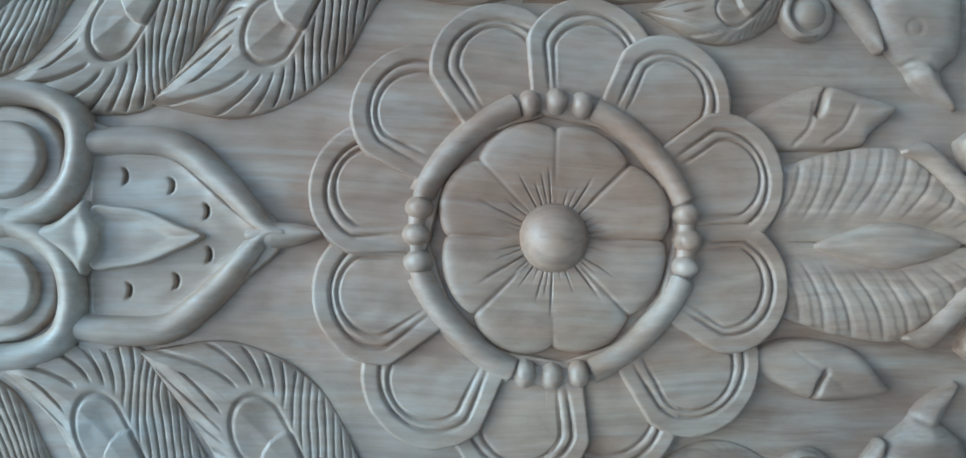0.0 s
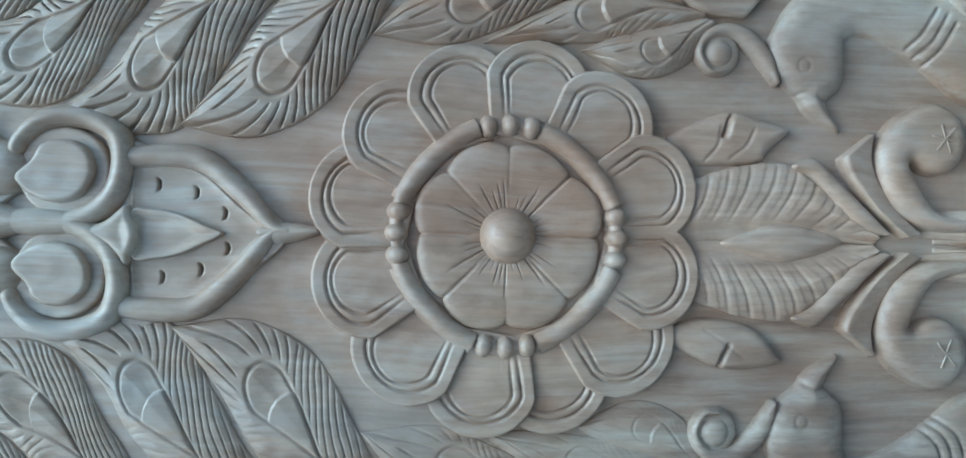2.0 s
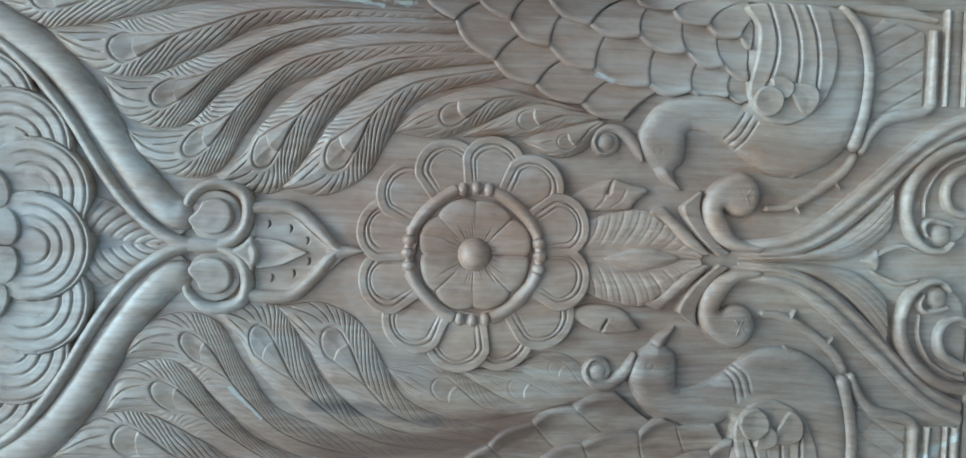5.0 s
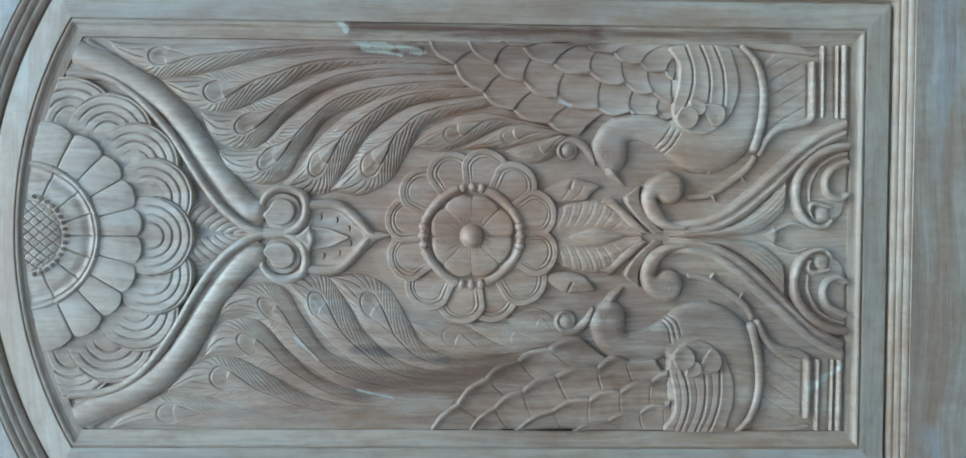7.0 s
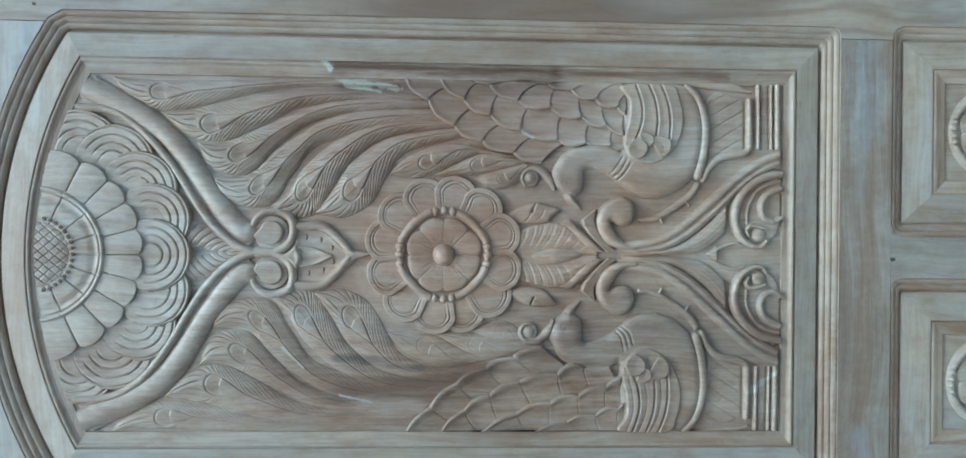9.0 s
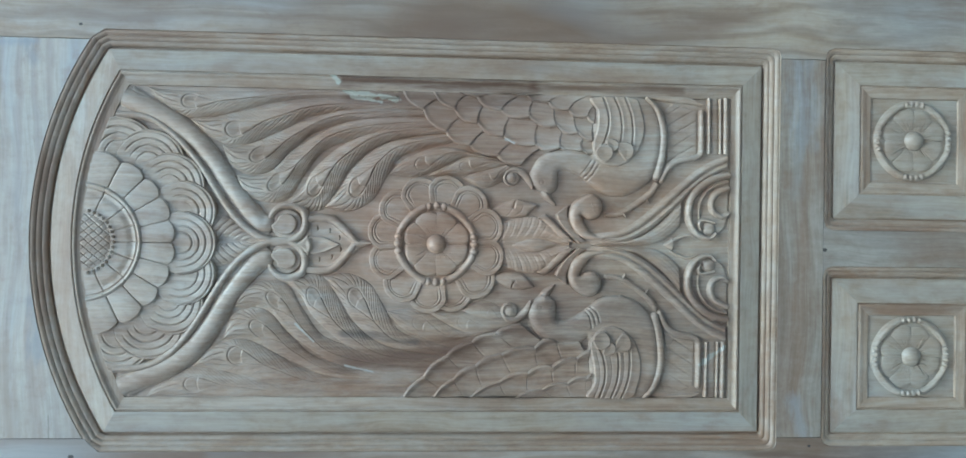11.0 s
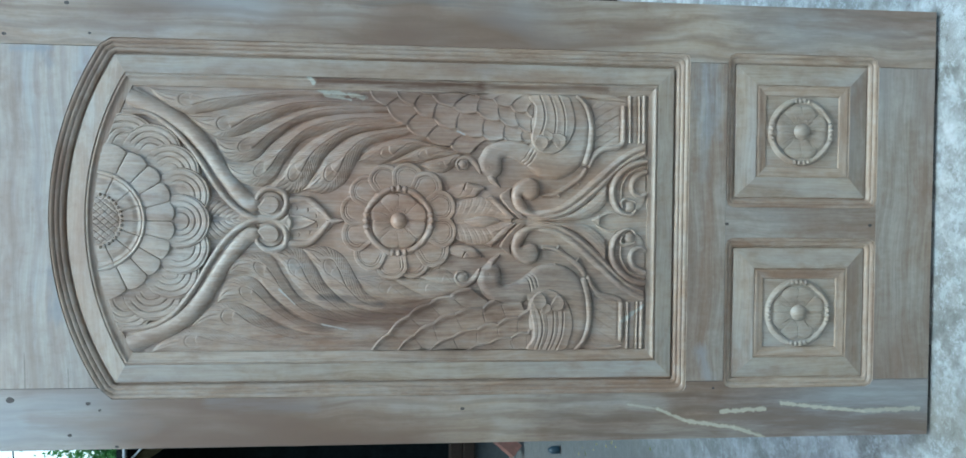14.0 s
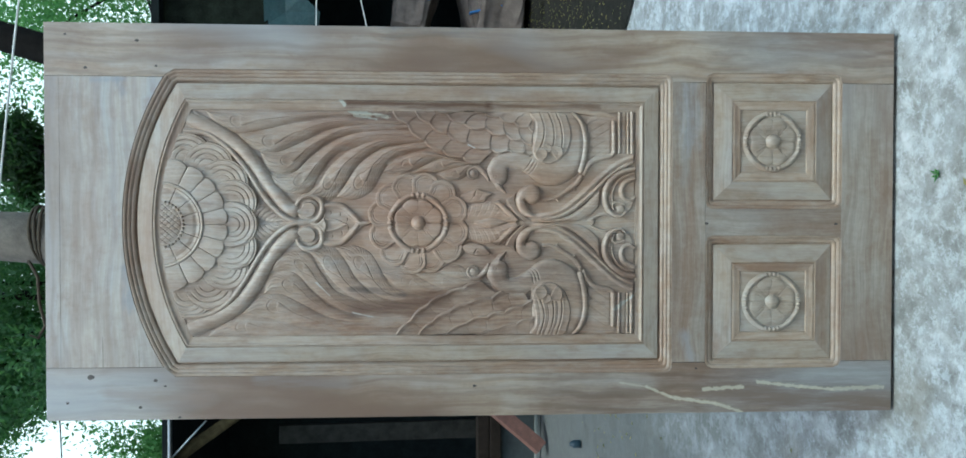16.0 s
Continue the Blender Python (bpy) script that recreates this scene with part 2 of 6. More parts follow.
def leaf_material(name, a, b):
    m, n, l, bsdf = material(name)
    g = n.new("ShaderNodeNewGeometry").outputs["Random Per Island"]
    c = mix(n, l, g, a, b)
    l.new(c, bsdf.inputs["Base Color"])
    bsdf.inputs["Roughness"].default_value = 0.55
    tr = n.new("ShaderNodeBsdfTranslucent")
    l.new(mix(n, l, 0.5, c, (0.16, 0.34, 0.08)), tr.inputs[0])
    ms = n.new("ShaderNodeMixShader")
    ms.inputs[0].default_value = 0.55
    l.new(bsdf.outputs[0], ms.inputs[1])
    l.new(tr.outputs[0], ms.inputs[2])
    l.new(ms.outputs[0], n["Material Output"].inputs[0])
    return m


FILLER, DARK_HEART = (0.52, 0.49, 0.38), (0.10, 0.052, 0.032)
STILE_STAINS = [(*[(0.478, 1.241), (0.493, 1.034)], 0.035, (0.19, 0.185, 0.17), 0.45),
                (*[(0.474, 0.854), (0.483, 0.688)], 0.025, (0.17, 0.125, 0.09), 0.45),
                (*[(-0.407, 1.911), (-0.425, 1.696)], 0.022, (0.22, 0.145, 0.095), 0.4),
                (*[(-0.374, 1.566), (-0.392, 1.361)], 0.016, (0.30, 0.33, 0.35), 0.2),
                (*[(-0.420, 0.852), (-0.430, -0.004)], 0.080, (0.19, 0.132, 0.092), 0.6),
                (*[(0.465, 0.396), (0.463, 0.005)], 0.070, (0.19, 0.132, 0.092), 0.5),
                (*[(-0.408, 0.577), (-0.453, 0.012)], 0.030, (0.15, 0.098, 0.066), 0.6),
                (*[(0.482, 0.257), (0.463, 0.005)], 0.030, (0.165, 0.105, 0.07), 0.5),
                (*[(-0.429, 1.361), (-0.441, 1.003)], 0.025, (0.18, 0.12, 0.08), 0.4),
                (*[(0.428, 0.318), (0.439, 0.021)], 0.014, (0.20, 0.13, 0.085), 0.3)]
STILE_FILLERS = [(*[(-0.393, 0.690), (-0.404, 0.624)], 0.0030, FILLER, 0.45),
                 (*[(-0.404, 0.624), (-0.431, 0.562)], 0.0042, FILLER, 0.7),
                 (*[(-0.431, 0.562), (-0.447, 0.454)], 0.0048, FILLER, 0.75),
                 (*[(-0.447, 0.454), (-0.469, 0.385)], 0.0050, FILLER, 0.7),
                 (*[(-0.412, 0.482), (-0.407, 0.384)], 0.0055, FILLER, 0.75),
                 (*[(-0.395, 0.345), (-0.408, 0.235)], 0.0050, FILLER, 0.75),
                 (*[(-0.408, 0.235), (-0.415, 0.156)], 0.0042, FILLER, 0.75),
                 (*[(-0.415, 0.156), (-0.411, 0.027)], 0.0055, FILLER, 0.6)]
TEAK_STILE = teak("teak_stile", "z", warm=(0.305, 0.222, 0.148), pale=(0.45, 0.385, 0.30), grey=0.4, shift=(0.3, 0, 0.2), patches=STILE_STAINS + STILE_FILLERS, gloss=0.65, heart=0.5, bloom=0.45, lines=0.2, cloud=0.95, thready=0.7)
RAIL_PATCHES = [(*[(-0.272, 1.930), (-0.349, 1.929)], 0.0016, (0.09, 0.06, 0.05), 0.75), (*[(-0.305, 1.846), (-0.349, 1.845)], 0.0013, (0.10, 0.07, 0.06), 0.7), (*[(-0.20, 1.93), (-0.345, 1.90)], 0.030, (0.24, 0.185, 0.135), 0.55), (*[(0.335, 1.949), (0.339, 1.878)], 0.008, (0.22, 0.24, 0.26), 0.6), (*[(-0.115, 1.872), (-0.203, 1.864)], 0.016, (0.17, 0.19, 0.21), 0.6), (*[(0.336, 1.892), (0.307, 1.878)], 0.012, (0.17, 0.19, 0.21), 0.4), ]
TEAK_RAIL = teak("teak_rail", "x", warm=(0.295, 0.232, 0.172), pale=(0.43, 0.39, 0.335), grey=0.65, shift=(1.3, 0, 2.2), gloss=1.0, heart=0.45, bloom=0.9, lines=0.18, cloud=0.65, patches=RAIL_PATCHES, thready=0.45)
TEAK_RAIL_LOW = teak("teak_low_rail", "x", warm=(0.235, 0.178, 0.130), pale=(0.35, 0.31, 0.26), grey=0.3, shift=(3.3, 0, 5.2), gloss=0.5, heart=0.6, bloom=0.12, lines=0.2, cloud=0.5, patches=[(*[(0.33, 0.525), (0.20, 0.520)], 0.031, (0.30, 0.30, 0.30), 0.35), (*[(0.24, 0.52), (0.10, 0.53)], 0.014, (0.29, 0.30, 0.30), 0.30), (*[(-0.28, 0.53), (-0.345, 0.51)], 0.016, (0.32, 0.34, 0.36), 0.5)])
TEAK_MULLION = teak("teak_mullion", "z", warm=(0.235, 0.178, 0.130), pale=(0.34, 0.30, 0.25), grey=0.3, shift=(6.3, 0, 1.2), gloss=0.5, heart=0.6, bloom=0.15, lines=0.2, cloud=0.5)
TEAK_FIELD = teak("teak_field", "z", warm=(0.31, 0.238, 0.168), pale=(0.42, 0.365, 0.29), grey=0.5, streak=0.3, shift=(7.3, 0, 3.3), thready=0.6)
# wood stains; the first, pale patch puts the arch's highlights into the colour
CARVED_STAINS_HIGHLIGHT = [(*[(0.0, 1.76), (-0.005, 1.37)], 0.12, (0.40, 0.345, 0.275), 0.45),
                 (*[(0.03, 1.27), (0.02, 0.98)], 0.13, (0.335, 0.212, 0.140), 0.50),
                 (*[(0.22, 1.40), (0.20, 0.98)], 0.06, (0.27, 0.178, 0.122), 0.45),
                 (*[(0.110, 1.06), (0.100, 0.95)], 0.045, (0.235, 0.190, 0.145), 0.45),
                 (*[(0.165, 0.98), (0.175, 0.74)], 0.06, (0.35, 0.305, 0.245), 0.30),
                 (*[(0.0, 0.80), (0.0, 0.68)], 0.07, (0.35, 0.310, 0.250), 0.30),
                 (*[(-0.200, 1.44), (-0.180, 0.98)], 0.065, (0.20, 0.130, 0.086), 0.60),
                 (*[(-0.115, 1.00), (-0.140, 0.69)], 0.085, (0.185, 0.130, 0.092), 0.60),
                 (*[(-0.100, 1.40), (-0.120, 1.24)], 0.020, (0.29, 0.29, 0.28), 0.30),
                 (*[(0.255, 1.338), (0.262, 1.016)], 0.014, DARK_HEART, 0.55),
                 (*[(-0.216, 1.333), (-0.185, 1.12)], 0.026, DARK_HEART, 0.65),
                 (*[(-0.160, 1.345), (-0.178, 1.22)], 0.008, (0.05, 0.045, 0.045), 0.6),
                 (*[(-0.013, 0.820), (-0.138, 0.661)], 0.020, (0.17, 0.095, 0.06), 0.5)]
CARVED_FILLERS = [(*[(-0.213, 0.704), (-0.180, 0.659)], 0.0045, (0.46, 0.47, 0.43), 0.7),
                  (*[(0.276, 1.364), (0.262, 1.338)], 0.005, (0.47, 0.46, 0.385), 0.75),
                  (*[(0.266, 1.338), (0.255, 1.257)], 0.0065, (0.47, 0.46, 0.385), 0.75),
                  (*[(0.258, 1.338), (0.249, 1.285)], 0.0035, (0.50, 0.50, 0.43), 0.7),
                  (*[(-0.144, 1.430), (-0.175, 1.398)], 0.0024, (0.44, 0.44, 0.40), 0.65),
                  (*[(-0.218, 1.342), (-0.229, 1.292)], 0.0024, (0.44, 0.44, 0.40), 0.65),
                  (*[(0.188, 1.064), (0.181, 1.048)], 0.0022, (0.42, 0.46, 0.46), 0.5)]
TEAK_CARVED = teak("teak_carved", "z", warm=(0.355, 0.228, 0.146), grey=0.28, shift=(2.1, 0, 0.7), patches=CARVED_STAINS_HIGHLIGHT + CARVED_FILLERS, bloom=0.15)
EDGE_PATCHES = [(*[(0.287, 1.352), (0.283, 1.016)], 0.011, DARK_HEART, 0.85), (*[(0.283, 1.016), (0.282, 0.745)], 0.008, DARK_HEART, 0.65), (*[(0.300, 1.371), (0.281, 1.362)], 0.006, (0.50, 0.52, 0.46), 0.85), (*[(-0.188, 0.685), (-0.152, 0.592)], 0.008, (0.46, 0.47, 0.43), 0.7)]
TEAK_EDGE = teak("teak_edge", "z", warm=(0.31, 0.220, 0.150), grey=0.25, streak=0.4, shift=(4.1, 0, 1.7), patches=EDGE_PATCHES, gloss=0.4, bloom=0.1)
TEAK_EDGE_ACROSS = teak("teak_edge_across", "x", warm=(0.30, 0.205, 0.135), grey=0.22, streak=0.4, shift=(4.1, 0, 1.7), gloss=0.4, bloom=0.15)
TEAK_FIELD_ACROSS = teak("teak_field_across", "x", warm=(0.31, 0.238, 0.168), pale=(0.42, 0.365, 0.29), grey=0.5, streak=0.3, shift=(7.3, 0, 3.3), thready=0.6)
KNOT = plain("dark_knot", (0.085, 0.075, 0.068), 0.8, 0, 0.3, 80)
CONCRETE = concrete_material()
LEAF_A = leaf_material("leaf_green", (0.07, 0.22, 0.07), (0.17, 0.37, 0.11))
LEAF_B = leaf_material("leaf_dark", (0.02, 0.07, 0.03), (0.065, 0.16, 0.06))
# near-black copy of the leaves, with deep shade put into the colour
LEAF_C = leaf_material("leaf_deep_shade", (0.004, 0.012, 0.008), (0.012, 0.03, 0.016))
BARK = plain("bark", (0.010, 0.009, 0.008), 0.9, 0, 0.4, 14, 6)

# ---------------------------------------------------------------- mesh helpers


def part(name, mesh, mat, parent=None, label=""):
    if isinstance(mesh, bmesh.types.BMesh):
        me = bpy.data.meshes.new(name)
        mesh.to_mesh(me)
        mesh.free()
        mesh = me
    ob = new(name, mesh)
    if not mesh.materials:
        mesh.materials.append(mat)
    if parent is not None:
        ob.parent = parent
    if label:
        ob["label"] = label
    return ob


def box(bm, lo, hi, bevel=0.0, m=None):
    r = bmesh.ops.create_cube(bm, size=1.0)
    vs = r["verts"]
    c = [(a + b) / 2 for a, b in zip(lo, hi)]
    d = [b - a for a, b in zip(lo, hi)]
    for v in vs:
        v.co = Vector((c[0] + v.co.x * d[0], c[1] + v.co.y * d[1], c[2] + v.co.z * d[2]))
    if bevel:
        es = list({e for v in vs for e in v.link_edges})
        out = bmesh.ops.bevel(bm, geom=es, offset=bevel, segments=2, profile=0.7, affect="EDGES")
        vs = list({v for f in out["faces"] for v in f.verts} | {v for v in vs if v.is_valid})
    if m is not None:
        for v in vs:
            v.co = m @ v.co
    return vs


def slab(outline, front, thick, bevel=0.0007):
    """A board with the outline (x, z), its front at y = front, its back thick behind it, edges eased."""
    bm = bmesh.new()
    vs = [bm.verts.new((x, front, z)) for x, z in outline]
    f = bm.faces.new(vs)
    f.normal_update()
    if f.normal.y > 0:
        f.normal_flip()
    r = bmesh.ops.extrude_face_region(bm, geom=[f])
    for v in (g for g in r["geom"] if isinstance(g, bmesh.types.BMVert)):
        v.co.y += thick
    bmesh.ops.recalc_face_normals(bm, faces=bm.faces)
    if bevel:
        es = [e for e in bm.edges if all(abs(v.co.y - front) < 1e-6 for v in e.verts)]
        bmesh.ops.bevel(bm, geom=es, offset=bevel, segments=1, affect="EDGES")
    return bm


def spline(pts, n, closed=False):
    """n points at even steps along a smooth curve through pts."""
    p = np.array(pts, float)
    if len(p) == 2 and not closed:
        t = np.linspace(0, 1, n)[:, None]
        return p[0] * (1 - t) + p[1] * t
    if closed:
        q = np.vstack([p[-1], p, p[0], p[1]])
    else:
        q = np.vstack([2 * p[0] - p[1], p, 2 * p[-1] - p[-2]])
    out, u = [], np.linspace(0, 1, 24, endpoint=False)[:, None]
    for a, b, c, d in zip(q[:-3], q[1:-2], q[2:-1], q[3:]):
        out.append(0.5 * (2 * b + (c - a) * u + (2 * a - 5 * b + 4 * c - d) * u ** 2 + (3 * b - a - 3 * c + d) * u ** 3))
    out = np.vstack(out + ([out[0][:1]] if closed else [p[-1:]]))
    s = np.concatenate([[0], np.cumsum(np.hypot(*np.diff(out, axis=0).T))])
    t = np.linspace(0, s[-1], n + (1 if closed else 0))
    res = np.stack([np.interp(t, s, out[:, k]) for k in (0, 1)], 1)
    return res[:-1] if closed else res


def length(pts):
    return float(np.hypot(*np.diff(spline(pts, 60), axis=0).T).sum())


RELIEF = 1.25
HAND = [(random.uniform(0.00002, 0.00007), random.uniform(-700, 700), random.uniform(-500, 500), random.uniform(0, 6.28)) for _ in range(12)]
GROUND = 0.008  # the carved ground lies 8 mm behind the face of the stiles


DEPTH = [GROUND]


def ease(v, a, b):
    t = np.clip((v - a) / (b - a), 0, 1)
    return t * t * (3 - 2 * t)


def drawn(x, z):
    """The carver's two halves are not quite alike: the second spreads a little towards its edge and sags near the arch."""
    out = ease(-x, 0.10, 0.255)
    up = ease(z, 1.40, 1.58)
    return np.maximum(x - 0.0075 * out - 0.002 * out * up, -0.2725), z - 0.010 * ease(-x, 0.08, 0.22) * up * ease(1.70 - z, 0.0, 0.06)


def sheet(name, X, Z, H, mat, parent, keep=None, label="", y0=None):
    """A carved surface: points (x, z) at height H over the ground, joined into a net of quads."""
    y0 = DEPTH[0] if y0 is None else y0
    nr, nc = X.shape
    idx = np.arange(nr * nc).reshape(nr, nc)
    q = np.stack([idx[:-1, :-1], idx[:-1, 1:], idx[1:, 1:], idx[1:, :-1]], -1).reshape(-1, 4)
    if keep is not None:
        q = q[keep.ravel()[q].any(1)]
    x, z = X.ravel(), Z.ravel()
    a, b, c = q[:, 0], q[:, 1], q[:, 3]
    turn = np.sum((x[b] - x[a]) * (z[c] - z[a]) - (z[b] - z[a]) * (x[c] - x[a]))
    if turn < 0:
        q = q[:, ::-1]
    used, q = np.unique(q, return_inverse=True)
    q = q.reshape(-1, 4)
    xu, zu = x[used], z[used]
    if DEPTH[0] == GROUND and name != "carved_panel":
        xu, zu = drawn(xu, zu)
    hand = sum(a * np.sin(k * xu + m * zu + f) for a, k, m, f in HAND)  # the chisel is never quite even
    co = np.stack([xu, y0 - RELIEF * H.ravel()[used] - hand, zu], 1)
    me = bpy.data.meshes.new(name)
    me.vertices.add(len(co))
    me.vertices.foreach_set("co", co.ravel())
    me.loops.add(q.size)
    me.loops.foreach_set("vertex_index", q.ravel().astype(np.int32))
    me.polygons.add(len(q))
    me.polygons.foreach_set("loop_start", np.arange(len(q), dtype=np.int32) * 4)
    me.polygons.foreach_set("use_smooth", np.ones(len(q), bool))
    me.update(calc_edges=True)
    me.validate()
    return part(name, me, mat, parent, label)


def groove(d, width, depth):
    return depth * np.exp(-(d / width) ** 2)


def strip(name, A, B, hf, parent, mat=None, step=0.0012, label="", side=1, nw=0):
    """A carved band between two edges; hf(s, w, x, z, L) is its height."""
    A, B = np.array(A, float), np.array(B, float)
    L = max(length(A), length(B))
    ns = max(8, int(L / step))
    a, b = spline(A, ns), spline(B, ns)
    wide = np.hypot(*(a - b).T).max()
    nw = nw or max(7, int(wide / step))
    w = np.concatenate([[0], np.linspace(0, 1, nw), [1]])
    S, Wd = np.meshgrid(np.linspace(0, 1, ns), w, indexing="ij")
    X = a[:, :1] * (1 - w) + b[:, :1] * w
    Z = a[:, 1:] * (1 - w) + b[:, 1:] * w
    H = hf(S, Wd, X, Z, L)
    H[:, 0] = H[:, -1] = -0.002
    H[0], H[-1] = np.minimum(H[0], -0.0005), np.minimum(H[-1], -0.0005)
    return sheet(name, X * side, Z, H, mat or TEAK_CARVED, parent, None, label)


def stem(name, pts, width, height, parent, hf=None, mat=None, step=0.0014, caps=(1, 1), side=1, label="", base=0.0, nw=11):
    """A rounded raised stem along a curve. width: one number or a list along it; caps: whether its ends are rounded."""
    L = length(pts)
    ns = max(10, int(L / step))
    c = spline(pts, ns)
    tg = np.gradient(c, axis=0)
    tg /= np.hypot(*tg.T)[:, None]
    nrm = np.stack([-tg[:, 1], tg[:, 0]], 1)
    s = np.linspace(0, 1, ns)
    wd = np.interp(s, np.linspace(0, 1, len(width)), width) if isinstance(width, (list, tuple)) else np.full(ns, width)
    round_ = np.ones(ns)
    for on, d in ((caps[0], s * L), (caps[1], (1 - s) * L)):
        if on:
            r = wd / 2
            round_ *= np.sqrt(np.clip(1 - np.clip(1 - d / r, 0, 1) ** 2, 0, 1))
    ang = np.linspace(-1, 1, nw)
    w = np.concatenate([[-1.0], np.sin(ang * np.pi / 2), [1.0]])
    half = (wd * round_ / 2)[:, None] * w[None]
    X = c[:, :1] + nrm[:, :1] * half
    Z = c[:, 1:] + nrm[:, 1:] * half
    prof = np.sqrt(np.clip(1 - w ** 2, 0, 1))[None]
    k = np.maximum(0.15, round_)[:, None]
    H = (height * prof + base) * k
    if hf is not None:
        H = H + hf(s[:, None] * np.ones_like(w), np.ones(ns)[:, None] * w, X, Z, L)
    H[:, 0] = H[:, -1] = -0.002
    return sheet(name, X * side, Z, H, mat or TEAK_CARVED, parent, None, label)


def sdf(px, X, Z):
    """Signed distance to a closed outline, positive inside."""
    best = np.full(X.shape, 1e9)
    inside = np.zeros(X.shape, bool)
    for (x0, z0), (x1, z1) in zip(px, np.roll(px, -1, 0)):
        dx, dz = x1 - x0, z1 - z0
        t = np.clip(((X - x0) * dx + (Z - z0) * dz) / (dx * dx + dz * dz + 1e-12), 0, 1)
        best = np.minimum(best, (X - x0 - t * dx) ** 2 + (Z - z0 - t * dz) ** 2)
        cross = (z0 > Z) != (z1 > Z)
        inside ^= cross & (X < dx * (Z - z0) / (dz if abs(dz) > 1e-12 else 1e-12) + x0)
    return np.where(inside, 1, -1) * np.sqrt(best)


def blob(name, outline, hf, parent, res=0.0013, smooth=True, n=64, side=1, mat=None, label=""):
    """A carved form with a closed outline; hf(sd, x, z) is its height sd inside the edge."""
    px = spline(outline, n, True) if smooth else np.array(outline, float)
    lo, hi = px.min(0) - 3 * res, px.max(0) + 3 * res
    X, Z = np.meshgrid(np.arange(lo[0], hi[0], res), np.arange(lo[1], hi[1], res), indexing="ij")
    d = sdf(px, X, Z)
    H = np.where(d > 0, hf(np.maximum(d, 0), X, Z), 0)
    H = np.where(d > 0, H * np.clip(d / (1.2 * res), 0, 1) - 0.0006, -0.0006 + d * 1.2)
    return sheet(name, X * side, Z, H, mat or TEAK_CARVED, parent, d > -1.6 * res, label)


def rounded(d, width):
    """A quarter-round edge: 0 at the edge, 1 from width inwards."""
    return np.sqrt(np.clip(1 - (1 - np.clip(d / width, 0, 1)) ** 2, 0, 1))


def dome(name, c, r, h, parent, side=1, flat=1.0, n=20, label="", full=2.0):
    """A round boss; flat < 1 narrows it across, full > 2 squares its shoulders."""
    T, R = np.meshgrid(np.linspace(0, 2 * np.pi, 2 * n + 1), np.concatenate([np.sin(np.linspace(0, np.pi / 2, n)), [1.0]]), indexing="ij")
    X, Z = c[0] + r * R * np.cos(T), c[1] + r * flat * R * np.sin(T)
    H = h * np.sqrt(np.clip(1 - R ** full, 0, 1))
    H[:, -1] = -0.002
    return sheet(name, X * side, Z, H, TEAK_CARVED, parent, None, label)


def polar(c, deg, r):
    """A point at r from c; 0 degrees points down the door and 90 degrees to its right."""
    a = radians(deg)
    return (c[0] + r * math.sin(a), c[1] - r * math.cos(a))

# ---------------------------------------------------------------- the door
DOOR_W, DOOR_H, THICK, FOOT = 0.470, 2.060, 0.036, 0.004
door = new("carved_door")
door.matrix_world = LEAN
tagged(door, "unfinished carved teak panel door standing on concrete", "door", kind="thing")

ARCH_R, ARCH_Z, PX, PB, CX = 0.6696, 1.2134, 0.3655, 0.563, -0.0025


def panel_loop(d, round_):
    """The outline of the arched panel, drawn in by d; round_: the radius of its corners."""
    x, b, R = PX - d, PB + d - 0.004 * min(1, max(0, (d - 0.08) / 0.014)), ARCH_R - d
    zc = ARCH_Z + math.sqrt(R * R - x * x)
    pts = []
    for sx, a0 in ((-1, 180), (1, 270)):
        for k in range(7):
            a = radians(a0 + 15 * k)
            pts.append((sx * (x - round_) + round_ * math.cos(a), b + round_ + round_ * math.sin(a)))
    half = math.asin(x / R)
    cut = round_ / R
    pts.append((x, zc - round_))
    for k in range(41):
        a = (half - cut) * (1 - 2 * k / 40)
        pts.append((R * math.sin(a), ARCH_Z + R * math.cos(a)))
    pts.append((-x, zc - round_))
    return [(px + CX, pz) for px, pz in pts]


def square_loop(cx, cz, hx, hz, d, round_):
    pts = []
    for sx, sz, a0 in ((-1, -1, 180), (1, -1, 270), (1, 1, 0), (-1, 1, 90)):
        for k in range(7):
            a = radians(a0 + 15 * k)
            pts.append((cx + sx * (hx - d - round_) + round_ * math.cos(a), cz + sz * (hz - d - round_) + round_ * math.sin(a)))
    return pts


def frame_between(name, loops, parent, label="", mat=None, across=None):
    """A moulding: closed outlines at their depths, joined one to the next. loops: (points, y)."""
    n = len(loops[0][0])
    verts = [(x, y, z) for pts, y in loops for x, z in pts]
    faces = []
    for k in range(len(loops) - 1):
        for i in range(n):
            j = (i + 1) % n
            faces.append((k * n + i, k * n + j, (k + 1) * n + j, (k + 1) * n + i))
    me = bpy.data.meshes.new(name)
    me.from_pydata(verts, [], faces)
    me.update()
    me.materials.append(mat or TEAK_EDGE)
    me.materials.append(across or TEAK_EDGE_ACROSS)
    pts = loops[0][0]
    for f in me.polygons:  # the grain of each length runs along it
        i = f.index % n
        (xa, za), (xb, zb) = pts[i], pts[(i + 1) % n]
        f.material_index = 1 if abs(xb - xa) > abs(zb - za) else 0
    return part(name, me, mat or TEAK_EDGE, parent, label)


